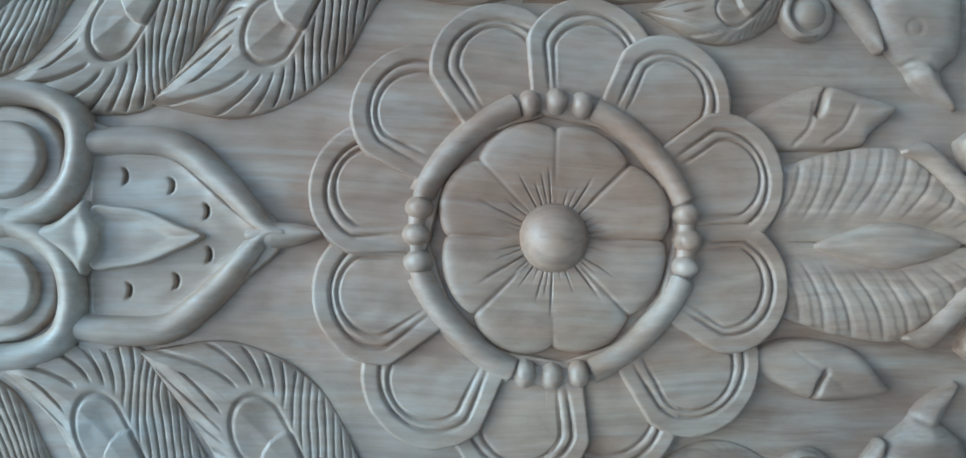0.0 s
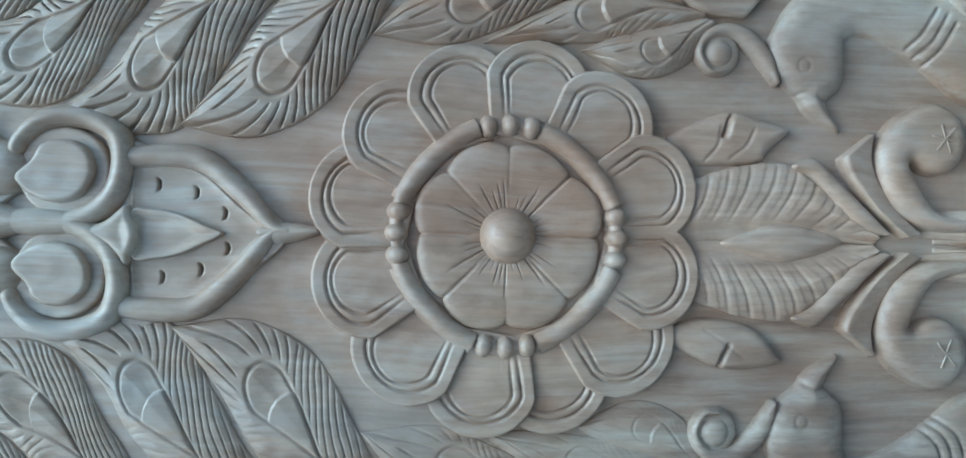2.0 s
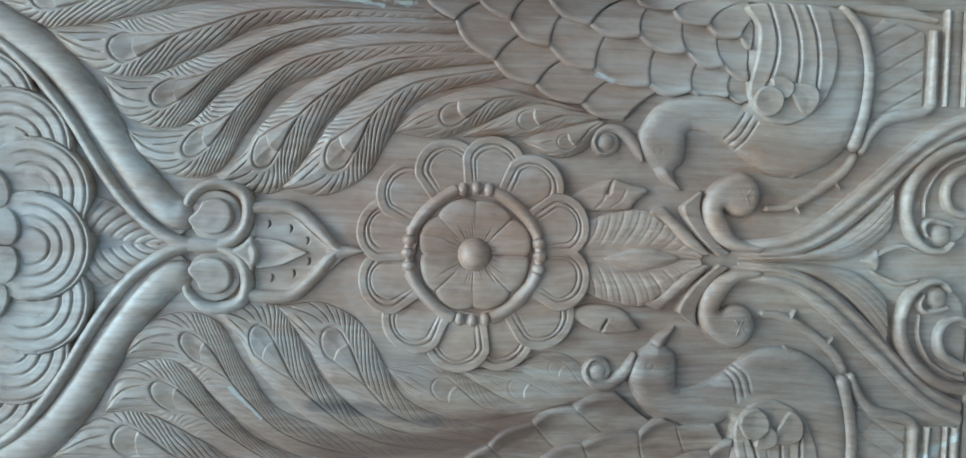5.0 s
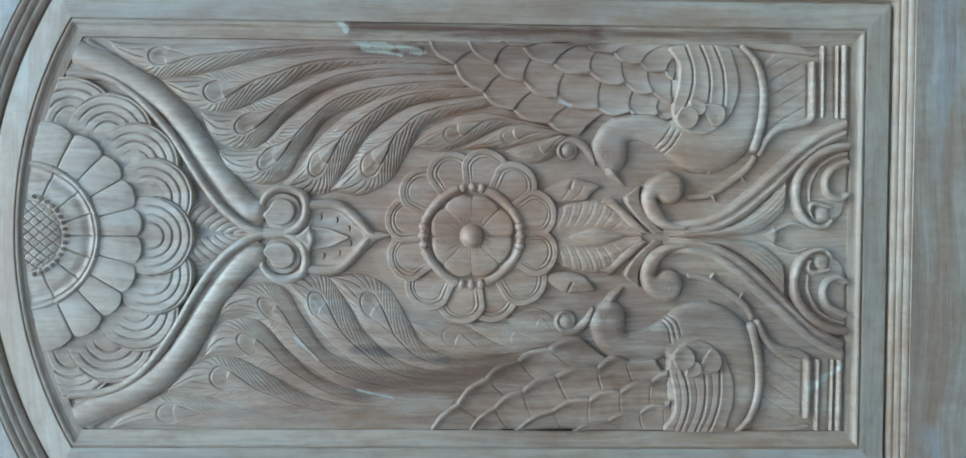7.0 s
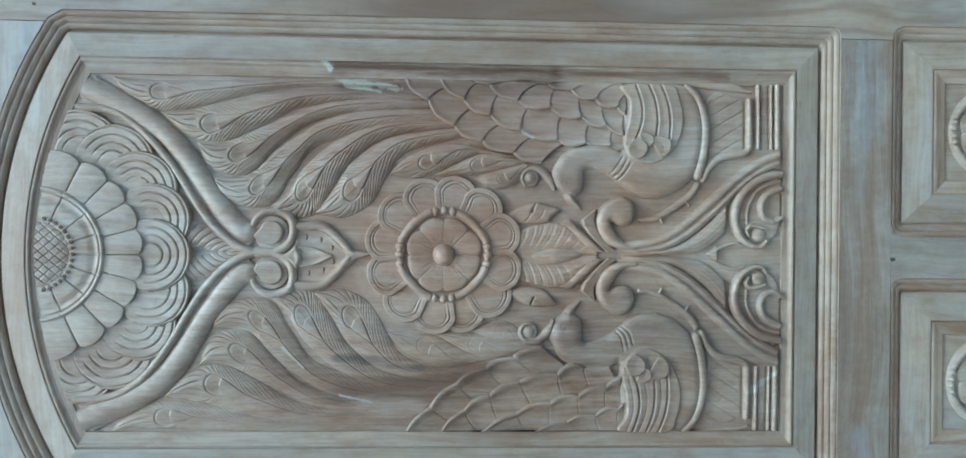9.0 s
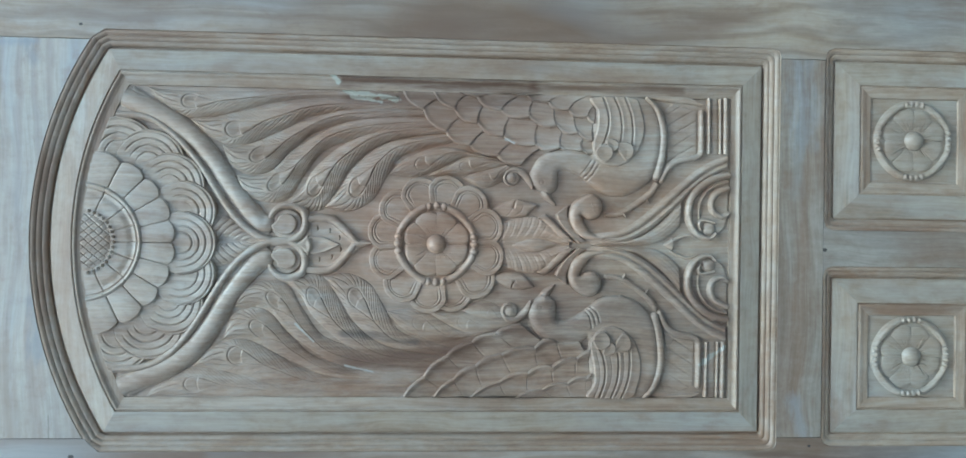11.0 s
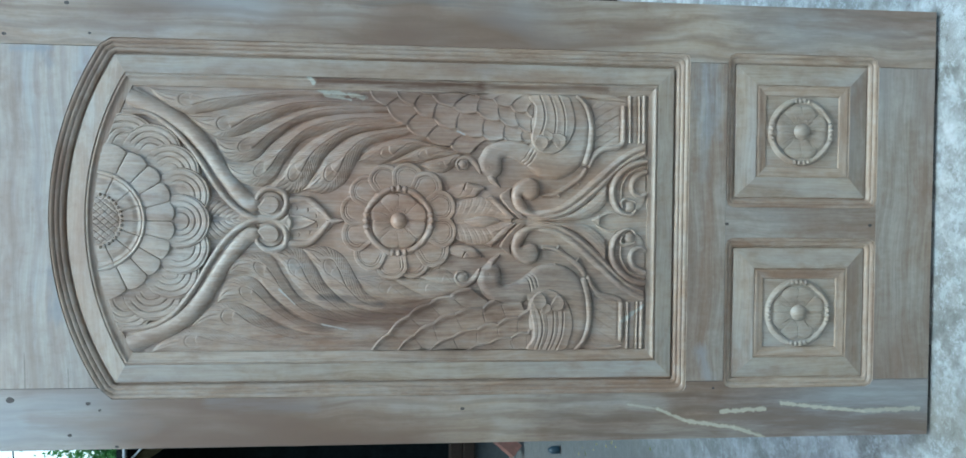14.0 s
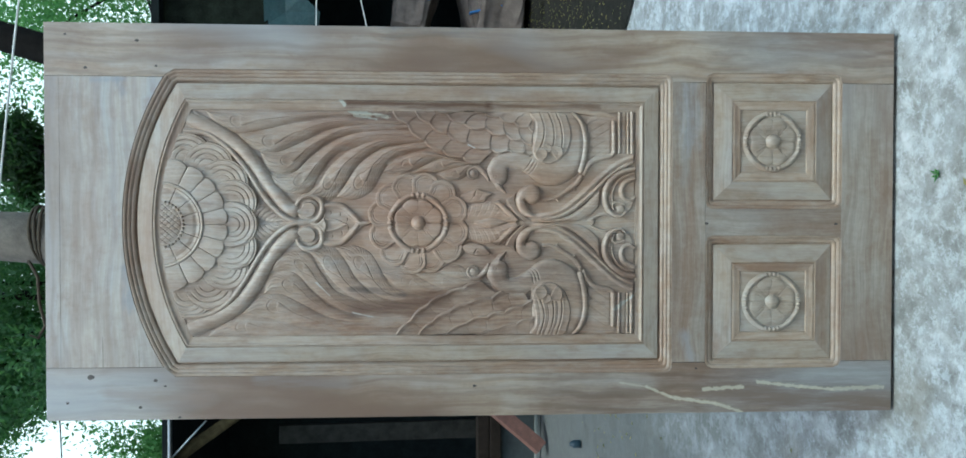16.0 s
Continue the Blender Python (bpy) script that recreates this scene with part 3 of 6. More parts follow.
def bead_profile(d0, d1, y0, y1, beads, high):
    """Rounded beads side by side on a slope, from (d0, y0) to (d1, y1)."""
    out = []
    for b in range(beads):
        for k in range(7):
            f = (b + k / 6) / beads
            out.append((d0 + (d1 - d0) * f, y0 + (y1 - y0) * f - high * math.sin(math.pi * k / 6) + (0.0006 if k in (0, 6) else 0)))
    return out


# stiles, rails and mullion
x1, xi, xo = DOOR_W, 0.3450, PX
SQUARES, SQZ, SHZ = {1: (0.2003, 0.1663), -1: (0.1962, 0.1641)}, 0.3072, 0.1718  # middle and half width of each small panel
zc0 = ARCH_Z + math.sqrt(ARCH_R ** 2 - PX ** 2)
for s in (1, -1):
    top, low, far_ = SQZ + SHZ, SQZ - SHZ, sum(SQUARES[s])
    xo = PX + s * CX
    stile = [(s * x1, FOOT), (s * x1, DOOR_H), (s * xi, DOOR_H), (s * xi, zc0 + 0.0094), (s * (xi + 0.004), zc0 + 0.0075), (s * xo, zc0 - 0.0138), (s * xo, PB + 0.0135),
             (s * (xo - 0.0041), PB + 0.0041), (s * (xo - 0.0115), PB + 0.0006), (s * xi, PB), (s * xi, top), (s * (far_ - 0.0053), top - 0.0053), (s * far_, top - 0.0175), (s * far_, low + 0.0175),
             (s * (far_ - 0.0053), low + 0.0053), (s * xi, low), (s * xi, FOOT)]
    part("stile", slab(stile, 0, THICK), TEAK_STILE, door, "pale sanded teak stile with knots")
arch = [(CX + ARCH_R * math.sin(a), ARCH_Z + ARCH_R * math.cos(a)) for a in np.linspace(math.asin((-xi + 0.0008 - CX) / ARCH_R), math.asin((xi - 0.0008 - CX) / ARCH_R), 33)]
part("top_rail", slab([(xi - 0.0005, 2.0258)] + [(-xi + 0.0005, 2.0258)] + arch, 0.0003, THICK - 0.001, 0.0003), TEAK_RAIL, door, "grey-brown arched top rail")
part("top_strip", slab([(-xi + 0.0008, 2.026), (xi - 0.0008, 2.026), (xi - 0.0008, DOOR_H), (-xi + 0.0008, DOOR_H)], 0.0003, THICK - 0.0005, 0.0003), TEAK_RAIL, door)
part("lock_rail", slab([(-xi + 0.0008, SQZ + SHZ), (xi - 0.0008, SQZ + SHZ), (xi - 0.0008, PB), (-xi + 0.0008, PB)], 0.0005, THICK - 0.001, 0.0005), TEAK_RAIL_LOW, door)
part("bottom_rail", slab([(-xi + 0.0008, FOOT), (xi - 0.0008, FOOT), (xi - 0.0008, SQZ - SHZ), (-xi + 0.0008, SQZ - SHZ)], 0.0005, THICK - 0.001, 0.0005), TEAK_RAIL_LOW, door)
flare = {}
for s in (1, -1):
    mw = SQUARES[s][0] - SQUARES[s][1]
    flare[s] = [(s * (mw + dx), z) for dx, z in ((0.0175, top - 0.0004), (0.0053, top - 0.0053), (0, top - 0.0175), (0, low + 0.0175), (0.0053, low + 0.0053), (0.0175, low + 0.0004))]
part("mullion", slab(flare[1] + flare[-1][::-1], 0.0005, THICK - 0.001, 0.0004), TEAK_MULLION, door)
part("back_board", slab([(-xo - 0.002, 0.1), (xo + 0.002, 0.1), (xo + 0.002, 1.80), (0.2, 1.86), (-0.2, 1.86), (-xo - 0.002, 1.80)], 0.022, THICK - 0.024), TEAK_STILE, door)

# the arched panel: beaded moulding, bevelled field, inner border, carved ground
prof = [(0.0, 0.0)] + bead_profile(0.001, 0.027, 0.001, 0.0105, 3, 0.0015) + [(0.0275, 0.0150), (0.031, 0.0155), (0.0325, 0.0090)]
frame_between("beaded_moulding", [(panel_loop(d, max(0.0005, 0.014 - 0.3 * d)), y) for d, y in prof], door, "triple-beaded moulding round the arched panel")
field = frame_between("bevelled_field", [(panel_loop(d, max(0.0004, 0.003 - 0.1 * d)), y) for d, y in [(0.0325, 0.0090), (0.034, 0.0074), (0.050, 0.0048), (0.0675, 0.0024), (0.069, 0.0026)]], door, "plain bevelled field with mitred corners", TEAK_FIELD, TEAK_FIELD_ACROSS)
border = frame_between("inner_border", [(panel_loop(d, 0.0004), y) for d, y in [(0.069, 0.0026), (0.0693, 0.0046), (0.0710, 0.0048), (0.0722, 0.0018), (0.0738, 0.0006), (0.076, 0.0012), (0.079, 0.0036), (0.083, 0.0048), (0.090, 0.0052), (0.094, 0.0056), (0.0945, 0.0086), (0.0965, 0.0087)]], door, "stepped border round the carving")

gx, gz0 = PX - 0.0945, PB + 0.0905
gr = ARCH_R - 0.0945
Xg, Tg = np.meshgrid(np.linspace(-gx, gx, 180), np.linspace(0, 1, 360), indexing="ij")
Zg = gz0 + Tg * (ARCH_Z + np.sqrt(gr ** 2 - Xg ** 2) - gz0)
Hg = np.zeros_like(Xg)
for k in range(26):
    a, b, ph = random.uniform(40, 160), random.uniform(15, 60), random.uniform(0, 6.28)
    Hg += 0.00012 * np.sin(a * Xg + b * Zg + ph) * np.sin(b * Xg * 0.7 - a * 0.4 * Zg + ph * 2)
panel = sheet("carved_panel", Xg + CX, Zg, Hg, TEAK_CARVED, door, None, "carved brown teak panel with flowers, scrolls and plumes", y0=GROUND)
# knots and pegs in the stiles
for kx, kz, r in ((-0.367, 1.957, 0.0075), (-0.376, 1.807, 0.0045), (-0.390, 1.785, 0.003), (-0.428, 2.011, 0.0035), (-0.440, 1.843, 0.004), (-0.465, 1.751, 0.0035), (0.442, 2.011, 0.003),
                  (0.429, 1.846, 0.0045), (0.364, 1.965, 0.004), (0.370, 1.802, 0.003), (-0.397, 1.048, 0.004), (-0.002, 0.476, 0.004), (-0.003, 0.149, 0.004), (-0.360, 0.501, 0.003)):
    bm = bmesh.new()
    n = 14
    rim = [bm.verts.new((kx + 0.8 * r * (1 + 0.12 * math.sin(3 * a + kz * 90)) * math.cos(a), -0.0003, kz + 1.1 * r * math.sin(a))) for a in (2 * math.pi * i / n for i in range(n))]
    foot = [bm.verts.new((v.co.x, 0.002, v.co.z)) for v in rim]
    bm.faces.new(rim[::-1])
    for i in range(n):
        bm.faces.new((rim[i], rim[(i + 1) % n], foot[(i + 1) % n], foot[i]))
    bmesh.ops.recalc_face_normals(bm, faces=bm.faces)
    part("knot", bm, KNOT, door, "small dark knot")

# ---------------------------------------------------------------- the rosette in the middle of the panel


def small_flower(C, k, parent, lobes=8, low=1.0):
    """The lobed flower with its boss, ring and beads, k times the large one's size."""
    T, R = np.meshgrid(np.linspace(0, 2 * np.pi, 321), np.concatenate([np.linspace(0, 1, 56), [1.0]]), indexing="ij")
    lobe = np.abs(np.sin(T * lobes / 2))
    edge = k * ((0.0532 + 0.0056 * lobe ** 0.6 if low == 1 else 0.0530 + 0.0070 * lobe ** 0.7) + 0.0010 * np.sin(3 * T + 1) + 0.0008 * np.sin(5 * T))
    r = R * edge
    X, Z = C[0] + r * np.sin(T), C[1] - r * np.cos(T)
    off = (T * lobes / (2 * np.pi) + 0.5) % 1 - 0.5  # across each dividing line
    across = off * 2 * np.pi / lobes * r
    H = 0.0045 + (0.0044 if low == 1 else 0.0036) * np.sin(np.clip(R, 0, 1) * np.pi * 0.62) * ((0.90 + 0.10 * lobe) if low == 1 else (0.72 + 0.28 * lobe))
    H -= 0.0020 * (1 - rounded(np.maximum((1 - R) * edge, 0), 0.006)) if low == 1 else 0.0034 * (1 - rounded(np.maximum((1 - R) * edge, 0), 0.012 * k))
    which = np.round(T * lobes / (2 * np.pi)) % lobes
    H -= groove(across, 0.0008 * k, 0.0014 if low == 1 else 0.0017) * np.clip((r - (0.018 + 0.008 * np.sin(which * 2.3) ** 2) * k) / (0.006 * k), 0, 1) * (0.55 + 0.45 * np.sin(which * 1.7 + 0.6))
    H += (0.0005 if low == 1 else 0.0009) * np.sin(T * 4 + 0.8) * R
    reach = (0.029 if low == 1 else 0.036) + 0.006 * np.sin(T * 7 + 1) + 0.006 * np.sin(T * 19) + 0.004 * np.sin(T * 31)
    ph = np.sin(T * 5 * lobes + 1.9 * np.sin(T * 3) + 1.2 * np.sin(T * 11))
    H -= (0.0016 if low == 1 else 0.0042) * np.clip(ph, 0, 1) ** 8 * np.clip((reach * k - r) / (0.012 * k), 0, 1) * (r > 0.016 * k)
    H = H * low
    H[:, -1] = -0.002
    sheet("lobed_flower", X, Z, H, TEAK_CARVED, parent)
    Tw, Rw = np.meshgrid(np.linspace(0, 2 * np.pi, 97), np.linspace(0.045, 0.067, 6) * k, indexing="ij")
    sheet("flower_well", C[0] + Rw * np.sin(Tw), C[1] - Rw * np.cos(Tw), (0.0040 if low == 1 else 0.0036) * low + 0 * Rw, TEAK_CARVED, parent)
    dome("boss", C, (0.0188 if low == 1 else 0.0190) * k, 0.0165 * (0.3 + 0.7 * low), parent, n=24)
    stem("ring_bed", [polar(C, 15 * i, 0.0678 * k) for i in range(25)], 0.0132 * k, (0.0086 if low == 1 else 0.0072) * low, parent, step=0.0020, nw=9, caps=(0, 0))
    for q in range(4):
        a0, a1 = (90 * q + 16.8, 90 * q + 73.2) if low == 1 else (90 * q + 18.0, 90 * q + 72.0)
        pts = [polar(C, a0 + (a1 - a0) * i / 12, (0.0682 - 0.0022 * math.sin(math.pi * i / 12)) * k) for i in range(13)]
        stem("ring_segment", pts, (0.0158 if low == 1 else 0.0120) * k, 0.0105 * low, parent, step=0.0015, nw=15, caps=(0, 0))
        for b in ((-11.2, 0, 11.2) if low == 1 else (-13.2, -4.4, 4.4, 13.2)):
            wide, thin = (0.0080, 0.0068) if low == 1 else (0.0062, 0.0050)
            dome("bead", polar(C, 90 * q + b, 0.0678 * k), (wide if q % 2 else thin) * k, 0.0118 * low, parent, n=12, flat=thin / wide if q % 2 else wide / thin, full=2.8)


def rosette_petal(C, deg, r_out, half, tilt, parent):
    a = radians(deg)
    ux, uz = math.sin(a), -math.cos(a)
    res = 0.0008
    g = np.arange(-0.070, 0.070, res)
    X, Z = np.meshgrid(C[0] + ux * 0.095 + g, C[1] + uz * 0.095 + g, indexing="ij")
    p = (X - C[0]) * ux + (Z - C[1]) * uz
    q = (X - C[0]) * -uz + (Z - C[1]) * ux
    grow = np.clip((p - 0.050) / 0.045, 0, 1)
    hw = half * (0.62 + 0.38 * grow)
    p1 = r_out - half * 0.92
    d = (hw - np.sqrt(q ** 2 + (np.maximum(0, p - p1) * 1.08) ** 2)) * 0.96
    d = np.minimum(d, p - 0.058)
    dd = np.maximum(d, 0)
    H = 0.0060 * rounded(dd, 0.0022) - 0.0004 * np.clip(dd / 0.0095, 0, 1)
    turn = np.arctan2(q, p - 0.09)
    inset = 0.0005 * np.sin(2 * turn + deg)
    fade = ease(p, 0.066, 0.088)
    H -= fade * (groove(dd - 0.0098 - inset, 0.0008, 0.0019) + groove(dd - 0.0142 + inset, 0.0008, 0.0017))
    H -= 0.0003 * np.clip((dd - 0.0142) / 0.002, 0, 1)
    H += 0.0019 * tilt * q / half + 0.0010
    H = np.where(d > 0, H * np.clip(d / 0.001, 0, 1) - 0.0006, -0.0006 + d * 1.2)
    sheet("petal", X, Z, H, TEAK_CARVED, parent, d > -0.002)


ROS = (-0.001, 1.1845)
rosette = panel
for deg, r_out, half, tilt in ((166, 0.1240, 0.0350, 1), (138, 0.1250, 0.0350, 1), (109, 0.1230, 0.0350, 1), (79, 0.1240, 0.0350, 1), (51, 0.1245, 0.0345, 1), (20, 0.1245, 0.0350, 1),
                               (-14, 0.1240, 0.0350, -1), (-41, 0.1290, 0.0370, -1), (-71, 0.1250, 0.0365, 0), (-99, 0.1240, 0.0360, 1), (-130, 0.1250, 0.0355, 1), (-161, 0.1230, 0.0355, 1)):
    rosette_petal(ROS, deg, r_out, half, tilt, rosette)
small_flower(ROS, 1.0, rosette)

# ---------------------------------------------------------------- the half flower under the arch
FLW = (-0.005, 1.793)
FANS = ((69, 0.168, 0.0620, 0.0000), (-69, 0.168, 0.0620, 0.0000), (51, 0.177, 0.0600, 0.0010), (-51, 0.177, 0.0600, 0.0010),
        (34, 0.179, 0.0575, 0.0020), (-34, 0.179, 0.0575, 0.0020), (17.5, 0.178, 0.0560, 0.0030), (-17.5, 0.178, 0.0560, 0.0030), (0, 0.171, 0.0560, 0.0040))
for deg, r0, rad, lift in FANS:
    over_ = [(polar(FLW, g, q), w) for g, q, w, up in FANS if up > lift and (g == 0 or g * deg > 0)]
    c = polar(FLW, deg, r0)

    def fan(d, X, Z, c=c, rad=rad, lift=lift, deg=deg, over_=over_):
        q = polar(c, deg, -rad * 0.06)
        r = np.hypot(X - q[0], Z - q[1])
        h = 0.0068 * rounded(d, 0.0018) + lift
        h -= 0.0018 * np.clip((d - 0.002) / 0.03, 0, 1)
        ph = (rad * 1.06 - r) / 0.0118
        ux, uz = math.sin(radians(deg)), -math.cos(radians(deg))
        ahead = (X - c[0]) * ux + (Z - c[1]) * uz
        h = h - (groove((ph % 1 - 0.5) * 0.0118, 0.00095, 0.0027) - 0.0003 * (ph % 1 - 0.5)) * (r > (0.012 if deg == 0 else 0.34 * rad)) * np.clip((ahead + 0.22 * rad) / 0.015, 0, 1)
        for o, w in over_:
            h = np.where(np.hypot(X - o[0], Z - o[1]) < w - 0.0015, np.minimum(h, 0.0010 + lift), h)
        return h

    ring = [(c[0] + rad * math.cos(t) * (1 + 0.02 * math.sin(3 * t)), c[1] + rad * math.sin(t)) for t in np.linspace(0, 2 * np.pi, 40, endpoint=False)]
    ring = [(x, min(z, ARCH_Z + math.sqrt(gr ** 2 - x * x) + 0.004)) for x, z in ring]
    blob("fan_petal", ring, fan, panel, res=0.0012, smooth=False)
CUTS = (-90, -64.7, -46.6, -31, -14.8, 0, 14.8, 31, 46.6, 64.7, 90)
for a0, a1 in zip(CUTS, CUTS[1:]):
    T, R = np.meshgrid(np.concatenate([[a0], np.linspace(a0, a1, 34), [a1]]), np.concatenate([[0.0], np.linspace(0.0, 1.0, 44), [1.0]]), indexing="ij")
    f = np.clip((T - a0) / (a1 - a0), 0, 1)
    out = 0.1455 + 0.0125 * np.sqrt(np.clip(1 - (2 * f - 1) ** 2, 0, 1))
    r = 0.095 + (out - 0.095) * R
    X, Z = FLW[0] + r * np.sin(np.radians(T)), FLW[1] - r * np.cos(np.radians(T))
    H = 0.0112 + 0.0016 * np.sin(np.pi * f) ** 0.3 - 0.0010 * R + 0.0012 * np.sin(R * np.pi)
    H[0] = H[-1] = -0.002
    H[1] -= 0.0011
    H[-2] -= 0.0011
    H[:, 0] = H[:, -1] = -0.002
    over = Z > ARCH_Z + np.sqrt(np.clip(gr ** 2 - X ** 2, 0, 1)) + 0.003
    sheet("rounded_petal", X, Z, H, TEAK_CARVED, panel, ~over)
# dished collar inside the petals, split by radial cuts
T, R = np.meshgrid(np.linspace(-90, 90, 300), np.concatenate([[0.0485], np.linspace(0.0485, 0.1030, 46), [0.1030]]), indexing="ij")
X, Z = FLW[0] + R * np.sin(np.radians(T)), FLW[1] - R * np.cos(np.radians(T))
H = 0.0122 + 0.0042 * np.exp(-((R - 0.0990) / 0.004) ** 2) * rounded(np.maximum(0.1030 - R, 0), 0.004) - 0.0022 * np.exp(-((R - 0.086) / 0.007) ** 2) - groove(R - 0.0938, 0.0013, 0.0036)
for cut in (-66, -40, -19, 0, 19, 40, 66):
    H -= groove(np.radians(T - cut) * R, 0.0010, 0.0018) * (R < 0.1020)
H[:, 0] = H[:, -1] = -0.002
sheet("dished_collar", X, Z, H, TEAK_CARVED, panel, ~(Z > ARCH_Z + np.sqrt(np.clip(gr ** 2 - X ** 2, 0, 1)) + 0.003))
for i in range(19):
    deg = -86 + 172 * i / 18
    p = polar(FLW, deg, 0.0545)
    if p[1] < ARCH_Z + math.sqrt(gr ** 2 - p[0] ** 2):
        dome("bead", p, 0.0047, 0.0182, panel, n=8)
T, R = np.meshgrid(np.linspace(-95, 95, 200), np.concatenate([np.linspace(0.0, 0.0495, 64), [0.0495]]), indexing="ij")
X, Z = FLW[0] + R * np.sin(np.radians(T)), FLW[1] - R * np.cos(np.radians(T))
H = 0.0100 + 0.0078 * np.sqrt(np.clip(1 - (R / 0.0515) ** 2, 0, 1))
for sg in (1, -1):
    ph = ((X * 0.75 + sg * (Z - FLW[1]) * 0.66) / 0.0105) % 1 - 0.5
    H -= groove(ph * 0.0105, 0.0009, 0.0012)
H[:, -1] = -0.002
sheet("hatched_dome", X, Z, H, TEAK_CARVED, panel, ~(Z > ARCH_Z + np.sqrt(np.clip(gr ** 2 - X ** 2, 0, 1)) + 0.003))

# ---------------------------------------------------------------- plumes, one set on each side
# upper edge, lower edge, eye and its radius of each plume
PLUMES = []
PLUMES.append(([(0.265, 1.689), (0.261, 1.648), (0.261, 1.579), (0.264, 1.468), (0.267, 1.376), (0.263, 1.263)], [(0.265, 1.689), (0.239, 1.666), (0.214, 1.620), (0.213, 1.588), (0.240, 1.487), (0.254, 1.394), (0.255, 1.254)], [(0.242, 1.614)][0], 0.0170))
PLUMES.append(([(0.212, 1.617), (0.223, 1.546), (0.235, 1.487), (0.248, 1.413), (0.252, 1.338), (0.249, 1.239)], [(0.212, 1.617), (0.181, 1.583), (0.165, 1.539), (0.171, 1.512), (0.196, 1.458), (0.227, 1.384), (0.236, 1.216)], [(0.195, 1.537)][0], 0.0185))
PLUMES.append(([(0.168, 1.561), (0.171, 1.512), (0.195, 1.458), (0.226, 1.384), (0.240, 1.310), (0.239, 1.214)], [(0.168, 1.561), (0.131, 1.543), (0.116, 1.504), (0.126, 1.474), (0.166, 1.435), (0.207, 1.366), (0.224, 1.206)], [(0.152, 1.497)][0], 0.0185))
PLUMES.append(([(0.116, 1.538), (0.121, 1.481), (0.161, 1.438), (0.206, 1.366), (0.224, 1.291), (0.224, 1.201)], [(0.116, 1.538), (0.083, 1.520), (0.068, 1.477), (0.079, 1.442), (0.124, 1.413), (0.172, 1.361), (0.205, 1.182)], [(0.104, 1.467)][0], 0.0185))
PLUMES.append(([(0.063, 1.459), (0.092, 1.424), (0.130, 1.400), (0.172, 1.351), (0.204, 1.281), (0.208, 1.178)], [(0.063, 1.459), (0.054, 1.412), (0.061, 1.379), (0.098, 1.357), (0.138, 1.331), (0.179, 1.272), (0.196, 1.166)], [(0.096, 1.402)][0], 0.0185))
PLUMES.append(([(0.060, 1.384), (0.097, 1.355), (0.140, 1.326), (0.179, 1.270), (0.197, 1.166)], [(0.060, 1.384), (0.055, 1.338), (0.077, 1.297), (0.118, 1.273), (0.157, 1.241), (0.183, 1.149)], [(0.097, 1.326)][0], 0.0185))
PLUMES.append(([(0.121, 1.271), (0.145, 1.248), (0.162, 1.215), (0.172, 1.168), (0.154, 1.082)], [(0.121, 1.271), (0.117, 1.224), (0.131, 1.184), (0.153, 1.137), (0.148, 1.072)], [(0.141, 1.210)][0], 0.0150))
PLUMES.append(([(0.119, 1.202), (0.140, 1.167), (0.158, 1.120), (0.147, 1.063)], [(0.119, 1.202), (0.121, 1.148), (0.127, 1.108), (0.141, 1.058)], [(0.139, 1.133)][0], 0.0130))
PLUMES.append(([(0.117, 1.140), (0.130, 1.112), (0.142, 1.063)], [(0.117, 1.140), (0.101, 1.105), (0.109, 1.075), (0.137, 1.050)], [(0.117, 1.094)][0], 0.0110))


